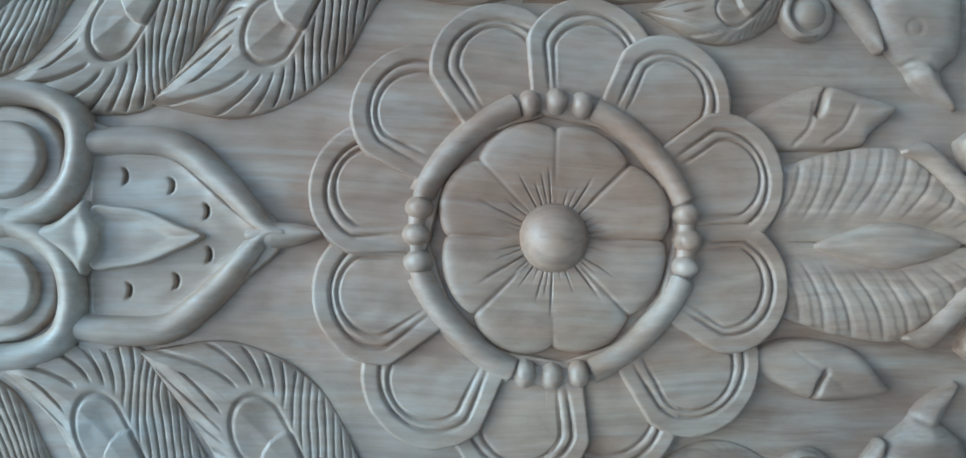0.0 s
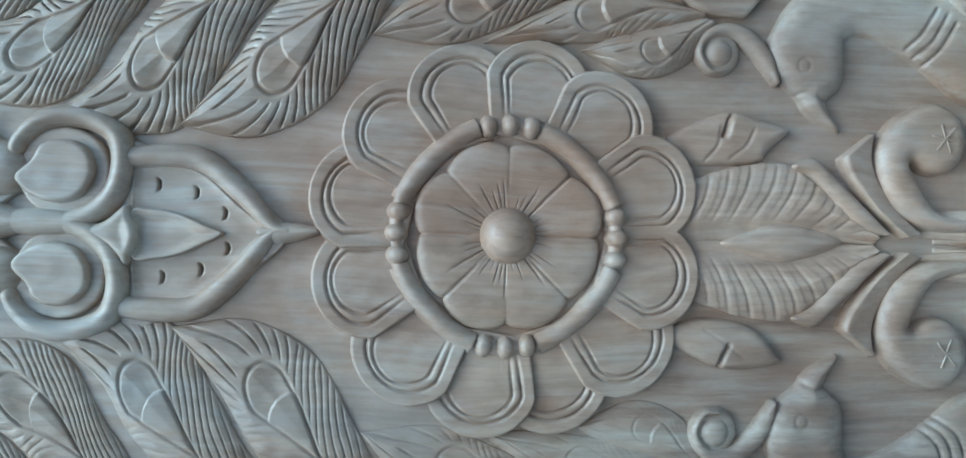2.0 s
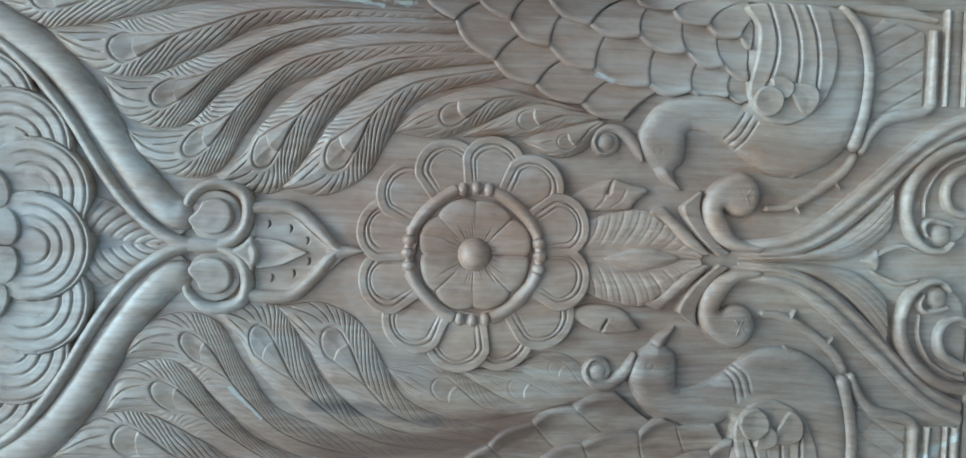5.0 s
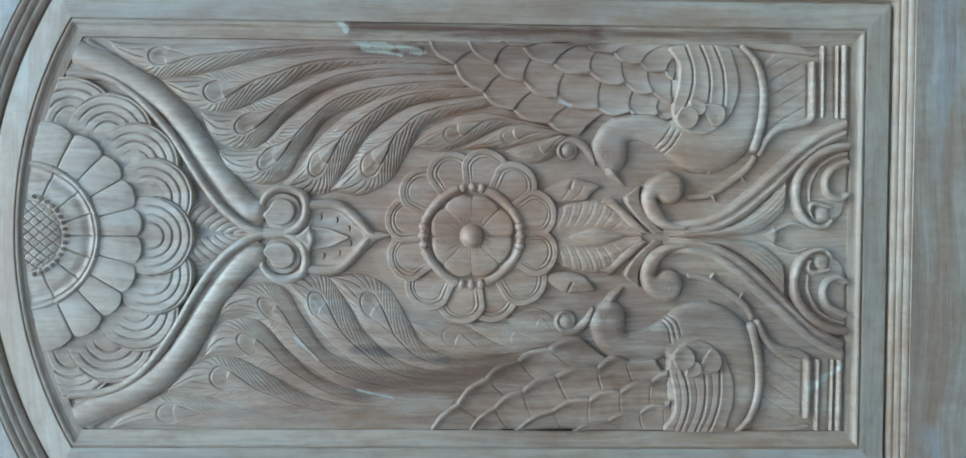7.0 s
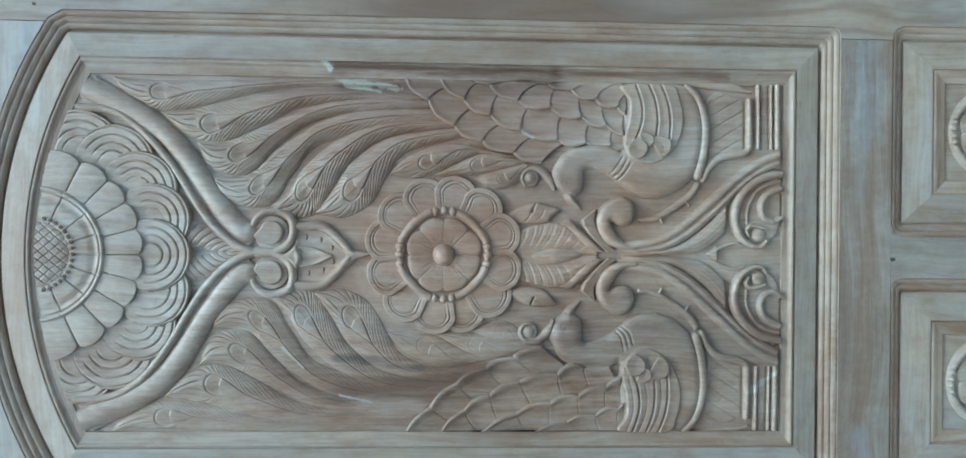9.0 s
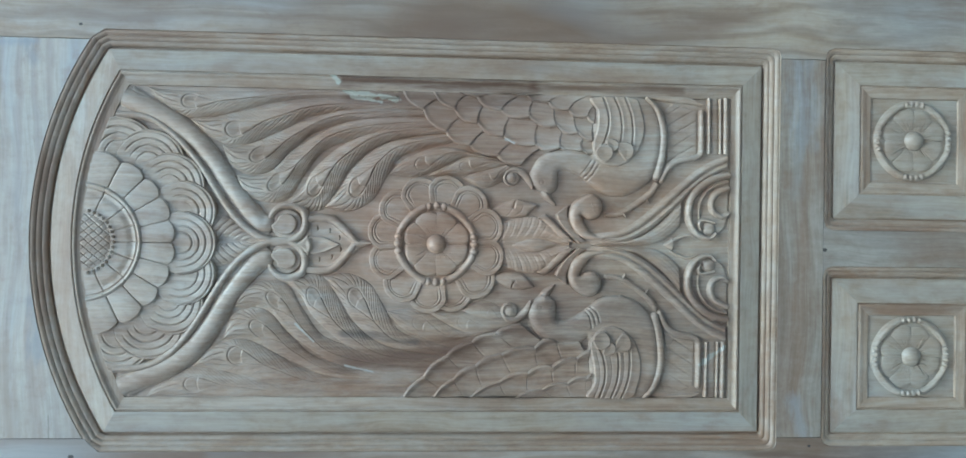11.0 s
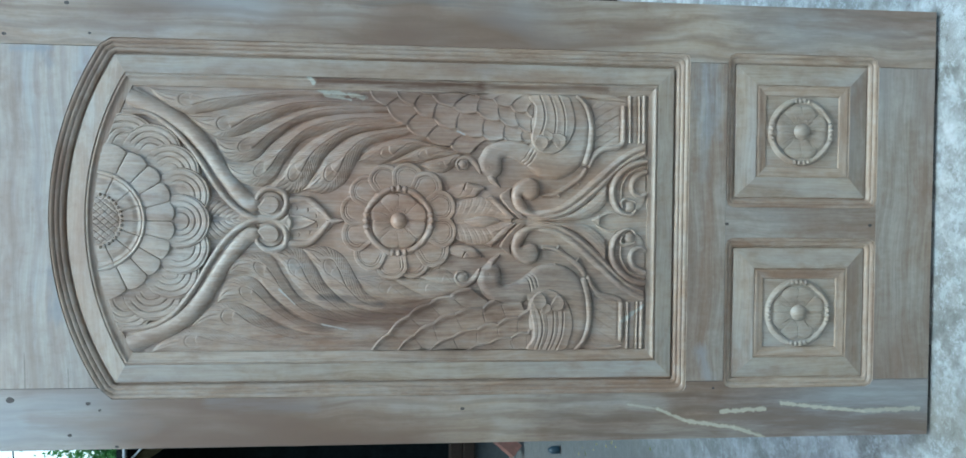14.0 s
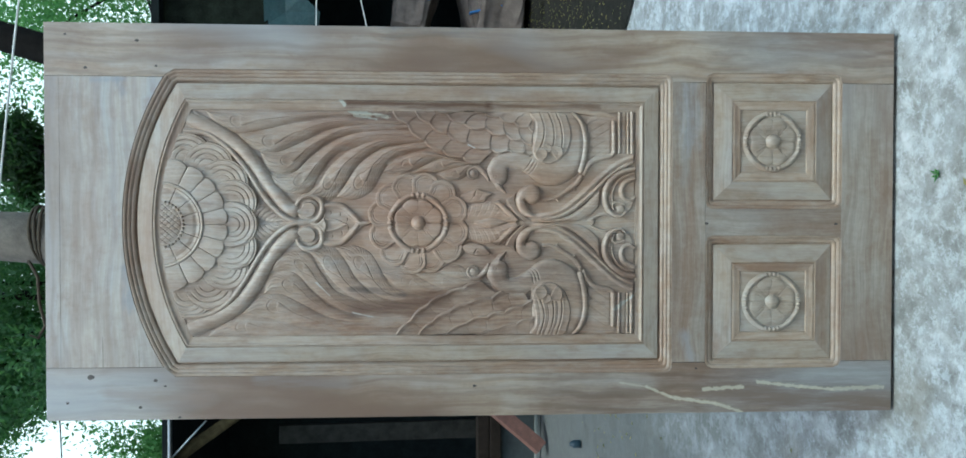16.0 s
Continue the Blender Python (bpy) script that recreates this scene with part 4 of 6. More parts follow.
def plume(A, B, eye, rad, side, k):
    """A plume with its eye: deep slanting barbs on the outer vane, fine ones on the inner, a fan of cuts round the eye."""
    size = rad / 0.0185
    depth = (0.0031 if side > 0 else 0.0027) * size

    def height(S, Wd, X, Z, L):
        wide = np.hypot(X[:, 0] - X[:, -1], Z[:, 0] - Z[:, -1])[:, None]
        mid = X.shape[1] // 2
        i_eye = int(np.argmin(np.hypot(X[:, mid] - eye[0], Z[:, mid] - eye[1])))
        se = S[i_eye, 0]
        j_eye = int(np.argmin(np.hypot(X[i_eye] - eye[0], Z[i_eye] - eye[1])))
        we = Wd[i_eye, j_eye]
        w0 = we + (0.46 - we) * np.clip((S - se) / 0.25, 0, 1)
        lat = (Wd - w0) * wide
        u = (S - se) * L
        edge = (0.5 - np.abs(Wd - 0.5)) * wide
        H = 0.0052 * np.sqrt(np.clip(edge / 0.010, 0, 1)) * (1 - 0.30 * S) + 0.0004
        body = np.clip(edge / 0.005, 0, 1)
        H += body * np.where(lat < 0, 0.0034 * np.clip(1 + lat / 0.020, 0, 1), 0.0034 * np.clip(1 - lat / 0.024, 0, 1)) * np.interp(S, [0, 0.5, 1], [1, 1, 0.6] if side > 0 else [1, 0.7, 0.3])
        # outline of the eye, a drop that runs out along the shaft
        re = 0.77 * rad
        run = np.clip(u, 0, None) / (3.0 * rad)
        r_u = re * np.clip(1 - run, 0, 1) ** 1.25 * (1 + 0.4 * run)
        out = np.where(u < 0, np.hypot(u / 1.25, lat) - re, np.abs(lat) - r_u)
        inside = (out < 0) & (u < 3.0 * rad)
        tail = u > 3.0 * rad
        # barbs leave the eye and the shaft and sweep out towards the tip; along: the way round the eye and up the shaft
        along = np.where(u < 0, np.abs(np.arctan2(lat, -u)) * re, re * np.pi / 2 + u)
        away = np.maximum(np.where(tail, np.abs(lat), out), 0)
        turn_ = re * np.pi / 2
        count = np.interp(along, [0, turn_, turn_ + rad, turn_ + rad + 1.0], np.cumsum([0, turn_ / (0.0054 * size), rad / (0.0085 * size), 1.0 / (0.0124 * size)]))
        sweep = np.where(lat > 0, np.interp(along, [0, turn_, turn_ + rad], [0.1, 1.0, 2.0]), np.interp(along, [0, turn_, turn_ + rad], [0.25, 1.6, 2.5]))
        gap = np.interp(along, [0, turn_, turn_ + rad], [0.0060, 0.0095, 0.0124]) * size
        phase = count + sweep * away / gap + 0.10 * np.sin(along * 160 + k * 2.1)
        keen = np.clip(np.cos(2 * np.pi * phase), 0, 1) ** 7
        strong = np.where(lat > 0, np.interp(along, [0, turn_], [0.75, 1.0]), np.interp(along, [0, turn_, 4 * turn_], [0.75, 0.50, 0.32]))
        margin = np.interp(along, [0, turn_, turn_ + rad], [0.34 * re, 0.20 * re, 0.0012])
        cut = depth * strong * keen * np.clip((away - margin) / 0.0035, 0, 1)
        fade = np.interp(S, [0, 0.5, 0.8, 1], [1, 1, 0.35, 0.12]) if side > 0 else np.interp(S, [0, 0.3, 0.55, 0.8, 1], [1, 0.95, 0.60, 0.35, 0.15])
        H -= fade * np.where(inside, 0, cut) * np.clip((edge - 0.0006) / 0.0022, 0, 1)
        rim = np.where(lat > 0, np.interp(u / rad, [0.2, 0.8, 1.5], [0.9, 0.9, 1.45]), np.interp(u / rad, [-0.2, 0.6, 2.0], [0.8, 0.55, 0.75]))
        H -= np.where(~tail, rim * groove(out, 0.0010 * size, 0.0024 * size), groove(lat, 0.0011, 0.0034 * (1 - 0.7 * S)))
        step = u - 0.80 * rad + 0.40 * rad * (1 - np.clip((lat + 0.1 * rad) / re, -1, 1) ** 2)
        H -= np.where(inside & (step < 0), 0.0032 * size * np.clip(-out / (0.5 * rad), 0, 1) ** 0.6 * np.clip((u + rad) / (1.6 * rad), 0.1, 1), 0)
        H += np.where(inside & (step >= 0), 0.0011 * np.clip(1 - step / (2.2 * rad), 0, 1), 0)
        return H if side > 0 else H * np.interp(S, [0, 0.3, 1], [0.85, 0.60, 0.42]) * (0.7 if size < 0.95 else 1)

    strip("plume", A, B, height, panel, step=0.00080, side=side)


for side in (1, -1):
    for k, (A, B, eye, rad) in enumerate(PLUMES):
        plume(A, B, eye, rad, side, k)

def cuts(X, Z, curves, width, depth):
    """Grooves along smooth curves on a carved surface."""
    best = np.full(X.shape, 1e9)
    for c in curves:
        p = spline(c, 16)
        for (ax, az), (bx, bz) in zip(p, p[1:]):
            dx, dz = bx - ax, bz - az
            t = np.clip(((X - ax) * dx + (Z - az) * dz) / (dx * dx + dz * dz), 0, 1)
            best = np.minimum(best, (X - ax - t * dx) ** 2 + (Z - az - t * dz) ** 2)
    return depth * np.exp(-best / width ** 2)


BIRD = [(0.090, 0.999), (0.099, 1.010), (0.112, 1.018), (0.127, 1.020), (0.141, 1.014), (0.157, 1.003), (0.169, 0.981), (0.175, 0.953), (0.172, 0.924), (0.166, 0.909)] + [(0.201, 0.913), (0.240, 0.907), (0.267, 0.910), (0.269, 0.862), (0.268, 0.813), (0.242, 0.789), (0.208, 0.779), (0.160, 0.782), (0.126, 0.794), (0.099, 0.823), (0.086, 0.858)] + [(0.089, 0.854), (0.089, 0.874), (0.096, 0.893), (0.110, 0.911), (0.122, 0.928), (0.130, 0.943), (0.134, 0.958), (0.131, 0.967), (0.114, 0.967), (0.099, 0.970), (0.091, 0.980), (0.079, 0.974), (0.069, 0.969), (0.075, 0.984), (0.083, 0.995)]
WING = [(0.266, 0.912), (0.240, 0.901), (0.211, 0.902), (0.179, 0.909), (0.158, 0.903), (0.143, 0.884), (0.142, 0.858), (0.159, 0.831), (0.187, 0.816), (0.217, 0.812), (0.246, 0.819), (0.268, 0.834)]
BIRD_EDGE, WING_EDGE = spline(BIRD, 70, True), spline(WING, 40, True)

# ---------------------------------------------------------------- overlapping scales
CHAINS = {1: (
    [(0.272, 1.247), (0.236, 1.212), (0.197, 1.171), (0.174, 1.128), (0.157, 1.079), (0.142, 1.036)],
    [(0.273, 1.194), (0.237, 1.156), (0.214, 1.115), (0.192, 1.068), (0.178, 1.010), (0.174, 0.966)],
    [(0.275, 1.147), (0.261, 1.117), (0.237, 1.074), (0.227, 1.022), (0.213, 0.973), (0.201, 0.934)],
    [(0.277, 1.077), (0.272, 1.054), (0.265, 1.027), (0.255, 0.989), (0.241, 0.952), (0.230, 0.918)],
    [(0.279, 1.014), (0.278, 0.995), (0.277, 0.977), (0.272, 0.941), (0.260, 0.904), (0.250, 0.880)],
), -1: (
    [(0.271, 1.243), (0.228, 1.204), (0.193, 1.164), (0.170, 1.119), (0.155, 1.076), (0.140, 1.033)],
    [(0.270, 1.189), (0.232, 1.151), (0.209, 1.112), (0.190, 1.066), (0.179, 1.007), (0.163, 0.969)],
    [(0.282, 1.148), (0.267, 1.123), (0.236, 1.069), (0.220, 1.018), (0.210, 0.975), (0.196, 0.931)],
    [(0.282, 1.103), (0.278, 1.076), (0.266, 1.041), (0.250, 0.992), (0.239, 0.947), (0.228, 0.912)],
    [(0.283, 1.048), (0.281, 1.021), (0.277, 0.989), (0.270, 0.962), (0.262, 0.921), (0.255, 0.898)],
)}


def scales(side):
    for r in range(4):
        P, Q = ([*c, *(tuple(np.array(c[-1]) + k * (np.array(c[-1]) - np.array(c[-2]))) for k in (0.9, 1.8))] for c in CHAINS[side][r:r + 2])
        for i in range(7):
            a, b = np.array(P[i]), np.array(P[i + 1])
            Q0 = 2 * np.array(Q[0]) - np.array(Q[1])
            c = (np.array(Q[i - 1]) + np.array(Q[i])) / 2 if i else (Q0 + np.array(Q[0])) / 2
            d = (np.array(Q[i]) + np.array(Q[i + 1])) / 2
            if sdf(BIRD_EDGE, *np.array([[b[0]], [b[1]]])).max() > 0.03 or a[1] < 0.84 or b[0] < 0.137:
                continue
            c, d = c * 1.25 - a * 0.25, d * 1.25 - b * 0.25
            t = np.linspace(0, 1, 9)[:, None]
            mid = (c + d) / 2
            bulge = (a + b) / 2 - mid
            bulge /= np.hypot(*bulge)
            A = a * (1 - t) + b * t + bulge * np.sin(np.pi * t) * (0.0055 if side < 0 else 0.008)
            B = c * (1 - t) + d * t + bulge * np.sin(np.pi * t) * 0.004

            def height(S, Wd, X, Z, L, r=r):
                lip = (1.9 if side < 0 else 0.8) * np.exp(-((Wd - 0.06) / (0.12 if side < 0 else 0.08)) ** 2)
                H = 0.0024 + 0.0008 * r + 0.0030 * (1 - Wd) ** 1.3 + 0.0016 * lip
                if side > 0:
                    H += 0.0022 * S * (1 - Wd)  # each scale rises towards the next one down
                H = np.where(np.maximum(sdf(BIRD_EDGE, X, Z), sdf(WING_EDGE, X, Z)) > 0.0045, np.minimum(H, 0.001), H)
                return H - 0.0009 * np.clip(1 - S / 0.035, 0, 1) - 0.0009 * np.clip(1 - (1 - S) / 0.035, 0, 1) - 0.0006 * np.clip(1 - Wd / 0.05, 0, 1)

            A[:, 0], B[:, 0] = np.minimum(A[:, 0], 0.2685 if side > 0 else 0.2640), np.minimum(B[:, 0], 0.2685 if side > 0 else 0.2640)
            if np.ptp(A[:, 0]) + np.ptp(A[:, 1]) > 0.012:
                ns, nw = 30, 30
                w = np.concatenate([[0], np.linspace(0, 1, nw), [1]])
                S, Wd = np.meshgrid(np.linspace(0, 1, ns), w, indexing="ij")
                pa, pb = spline(A, ns), spline(B, ns)
                arc = -(b - a) / np.hypot(*(b - a)) * (0.0065 if side > 0 else 0.002)
                X, Z = (pa[:, k:k + 1] * (1 - w) + pb[:, k:k + 1] * w + arc[k] * np.sin(np.pi * w) for k in (0, 1))
                X = np.minimum(X, 0.2685 if side > 0 else 0.2640)
                H = height(S, Wd, X, Z, 0)
                H[:, 0] = H[:, -1] = -0.002
                sheet("scale", X * side, Z, H, TEAK_CARVED, panel)


for side in (1, -1):
    scales(side)

# ---------------------------------------------------------------- the bird shapes, each one plain carved mesh
for side in (1, -1):
    if side > 0:
        bands = [[(0.127, 0.928), (0.137, 0.919), (0.153, 0.909)], [(0.122, 0.922), (0.132, 0.912), (0.149, 0.902)], [(0.117, 0.916), (0.128, 0.906), (0.144, 0.896)]]
        beak = [[(0.092, 1.005), (0.096, 0.994), (0.091, 0.984)]]
    else:
        bands = [[(0.114, 0.920), (0.126, 0.909), (0.146, 0.904)], [(0.111, 0.915), (0.122, 0.903), (0.141, 0.897)], [(0.108, 0.910), (0.119, 0.896), (0.136, 0.890)]]
        beak = [[(0.083, 1.002), (0.092, 0.990), (0.091, 0.979)]]
    eye = [[(0.112 + 0.0042 * math.cos(a), 0.998 + 0.0042 * math.sin(a)) for a in np.linspace(0, 2 * np.pi, 7)]]
    blob("plain_bird_relief", BIRD, lambda d, X, Z: 0.0086 * rounded(d, 0.0170) - cuts(X, Z, bands, 0.0010, 0.0020) - cuts(X, Z, eye, 0.0007, 0.0008) - cuts(X, Z, beak, 0.0010, 0.0018), panel, res=0.0012, n=150, side=side)
    lobes = [[(0.274, 0.893), (0.240, 0.881), (0.216, 0.879), (0.193, 0.884), (0.176, 0.892)], [(0.274, 0.873), (0.241, 0.859), (0.212, 0.855), (0.186, 0.857)], [(0.274, 0.854), (0.241, 0.840), (0.212, 0.835), (0.182, 0.836)]]
    fine = [[(0.270, 0.901), (0.240, 0.890), (0.214, 0.889), (0.185, 0.896)], [(0.270, 0.883), (0.240, 0.870), (0.214, 0.867), (0.193, 0.871)], [(0.270, 0.865), (0.241, 0.850), (0.212, 0.845), (0.186, 0.847)]] if side < 0 else []

    def wing_top(d, X, Z):
        H = 0.0108 * rounded(d, 0.0045) - cuts(X, Z, lobes, 0.0013, 0.0036) + cuts(X, Z, lobes, 0.0060, 0.0010)
        return H - cuts(X, Z, fine, 0.0008, 0.0010) if fine else H

    blob("wing", WING, wing_top, panel, res=0.0011, side=side)
    for q, h in (([(0.182, 0.868), (0.188, 0.855), (0.184, 0.838), (0.171, 0.832), (0.157, 0.838), (0.152, 0.849), (0.162, 0.858)], 0.0140), ([(0.189, 0.887), (0.193, 0.874), (0.187, 0.862), (0.177, 0.860), (0.168, 0.868), (0.171, 0.879)], 0.0148), ([(0.168, 0.904), (0.180, 0.897), (0.183, 0.884), (0.175, 0.872), (0.162, 0.871), (0.150, 0.881), (0.151, 0.894), (0.158, 0.902)], 0.0156)):
        blob("wing_curl", q, lambda d, X, Z, h=h: h * rounded(d, 0.0016) + 0.0004 - 0.0016 * np.clip(d / 0.014, 0, 1), panel, side=side, n=40)
    # contour, foot and plinth
    stem("contour_ridge", [(0.269, 0.811), (0.245, 0.789), (0.208, 0.778), (0.170, 0.779), (0.141, 0.785), (0.118, 0.791)], [0.009, 0.013, 0.0160, 0.0165, 0.0165, 0.017], 0.0080, panel, side=side)
    stem("foot", [(0.115, 0.782), (0.138, 0.771), (0.154, 0.753), (0.161, 0.721), (0.168, 0.709), (0.183, 0.707), (0.250, 0.708)], [0.010, 0.0125, 0.0130, 0.012, 0.011, 0.010, 0.009], 0.0064, panel, side=side)
    stem("top_leaf", [(0.269, 0.811), (0.267, 0.774), (0.265, 0.735), (0.258, 0.703)], [0.005, 0.011, 0.014, 0.005], 0.0042, panel, side=side)
    hx = [(0.247, 0.775), (0.259, 0.762), (0.254, 0.735), (0.246, 0.715), (0.167, 0.714), (0.159, 0.751), (0.135, 0.770)]
    blob("hatched_ground", hx, lambda d, X, Z: 0.0020 * rounded(d, 0.003) - groove((((X * 0.857 + Z * 0.514) / 0.0185) % 1 - 0.5) * 0.0185, 0.0009, 0.0015) - groove((((X * 0.70 - Z * 0.714) / 0.040) % 1 - 0.5) * 0.040, 0.0008, 0.0006), panel, res=0.0013, side=side, smooth=False)
    for q, w, h in (([(0.270, 0.694), (0.169, 0.693)], 0.0065, 0.0058), ([(0.270, 0.684), (0.169, 0.682)], 0.014, 0.0022), ([(0.270, 0.673), (0.169, 0.672)], 0.0045, 0.0046), ([(0.271, 0.663), (0.169, 0.662)], 0.0095, 0.0060)):
        stem("plinth_bar", q, w, h, panel, side=side, caps=(0, 0))
    # small curl before the head
    dome("curl_bed", (0.1190, 1.052), 0.0150, 0.0040, panel, side=side, n=12, full=6)
    dome("curl_boss", (0.1190, 1.052), 0.0108, 0.0066, panel, side=side, n=12)
    stem("curl_leaf", [(0.107, 1.048), (0.108, 1.059), (0.120, 1.065), (0.132, 1.056), (0.132, 1.038), (0.118, 1.022), (0.099, 1.013)], [0.003, 0.006, 0.008, 0.011, 0.014, 0.013, 0.004], 0.0062, panel, side=side)

# ---------------------------------------------------------------- scrolls
for side in (1, -1):
    # the long double scroll from the arch down to the spiral
    strip("scroll_ground", [(0.266, 1.714), (0.237, 1.666), (0.207, 1.613), (0.170, 1.576), (0.118, 1.539), (0.072, 1.511), (0.039, 1.483), (0.020, 1.470)], [(0.209, 1.739), (0.209, 1.688), (0.191, 1.655), (0.158, 1.618), (0.118, 1.587), (0.066, 1.553), (0.029, 1.523), (0.002, 1.489)], lambda S, Wd, X, Z, L: 0.0030 + 0 * S, panel, side=side, nw=10)
    stem("scroll_lane", [(0.247, 1.728), (0.222, 1.672), (0.188, 1.618), (0.148, 1.580), (0.094, 1.542), (0.059, 1.516), (0.033, 1.490), (0.032, 1.466)], [0.034, 0.036, 0.035, 0.033, 0.032, 0.032, 0.034, 0.034], 0.0100, panel, side=side, caps=(0, 1), nw=21)
    stem("scroll_rib", [(0.217, 1.739), (0.213, 1.690), (0.197, 1.659), (0.165, 1.624), (0.124, 1.591), (0.072, 1.558), (0.037, 1.531), (0.014, 1.504)] + [(0.001, 1.476), (-0.001, 1.457), (0.002, 1.437), (0.015, 1.420), (0.035, 1.414), (0.054, 1.419), (0.063, 1.437), (0.061, 1.457), (0.049, 1.471), (0.038, 1.475)],
         [0.013, 0.0135, 0.0135, 0.0135, 0.0135, 0.0135, 0.0135, 0.014, 0.014, 0.014, 0.0145, 0.015, 0.015, 0.015, 0.014, 0.011], 0.0100, panel, side=side, caps=(0, 1), nw=15)
    blob("spiral_bed", [polar((0.030, 1.447), 30 * i, 0.0275) for i in range(12)], lambda d, X, Z: 0.0052 + 0 * d, panel, side=side, n=36)
    blob("spiral_disc", [(0.037, 1.465), (0.046, 1.460), (0.050, 1.450), (0.048, 1.437), (0.039, 1.429), (0.026, 1.428), (0.014, 1.436), (0.010, 1.448), (0.012, 1.460), (0.018, 1.470), (0.027, 1.474)], lambda d, X, Z: 0.0098 * rounded(d, 0.0035) - 0.0003 * np.clip(d / 0.015, 0, 1), panel, side=side)
    # pointed heart
    more = 0.0 if side > 0 else 0.009  # the second rib swings out a little further
    stem("heart_rib", [(0.039 + more, 1.415), (0.041 + more, 1.391), (0.039 + 0.9 * more, 1.368), (0.022 + 0.6 * more, 1.346), (0.0015 + 0.2 * more, 1.326), (-0.002 * side, 1.313)], [0.0145, 0.0155, 0.0155, 0.0145, 0.012, 0.006], 0.0080, panel, side=side, caps=(0, 1), nw=13)
GOUGES = [(0.024, 1.393), (0.020, 1.371), (0.008, 1.354), (-0.013, 1.352), (-0.026, 1.367), (-0.031, 1.389)]


def heart_ground(d, X, Z):
    H = 0.0052 - 0.0018 * rounded(np.abs(d - 0.011), 0.006)
    for gx_, gz_ in GOUGES:
        r = np.hypot(X - gx_, (Z - gz_ - 0.006))
        H -= groove(r - 0.0065, 0.0008, 0.0042) * ease(gz_ + 0.004 - Z, 0.0, 0.003) * np.exp(-(np.abs(X - gx_) / 0.0034) ** 4)
    return H


blob("heart_ground", [(0.043, 1.417), (0.045, 1.392), (0.042, 1.366), (0.022, 1.341), (-0.003, 1.316), (-0.029, 1.339), (-0.051, 1.362), (-0.057, 1.388), (-0.056, 1.413)], heart_ground, panel, res=0.0006)
blob("heart_leaf", [(0.008, 1.408), (0.010, 1.395), (0.008, 1.380), (0.002, 1.366), (-0.004, 1.353), (-0.012, 1.366), (-0.018, 1.379), (-0.021, 1.394), (-0.020, 1.407)], lambda d, X, Z: 0.0074 * rounded(d, 0.0016) - 0.0030 * ease(d, 0.0012, 0.009), panel, res=0.0008)
blob("heart_bud", [(-0.006, 1.440), (0.003, 1.422), (0.013, 1.410), (0.004, 1.404), (-0.006, 1.401), (-0.016, 1.403), (-0.026, 1.409), (-0.015, 1.420)], lambda d, X, Z: 0.0115 * rounded(d, 0.006) - 0.0025 * np.clip(d / 0.012, 0, 1), panel)
stem("heart_tip", [(-0.003, 1.336), (-0.003, 1.324), (-0.002, 1.311), (-0.001, 1.297)], [0.005, 0.014, 0.011, 0.003], 0.0078, panel, caps=(1, 1))
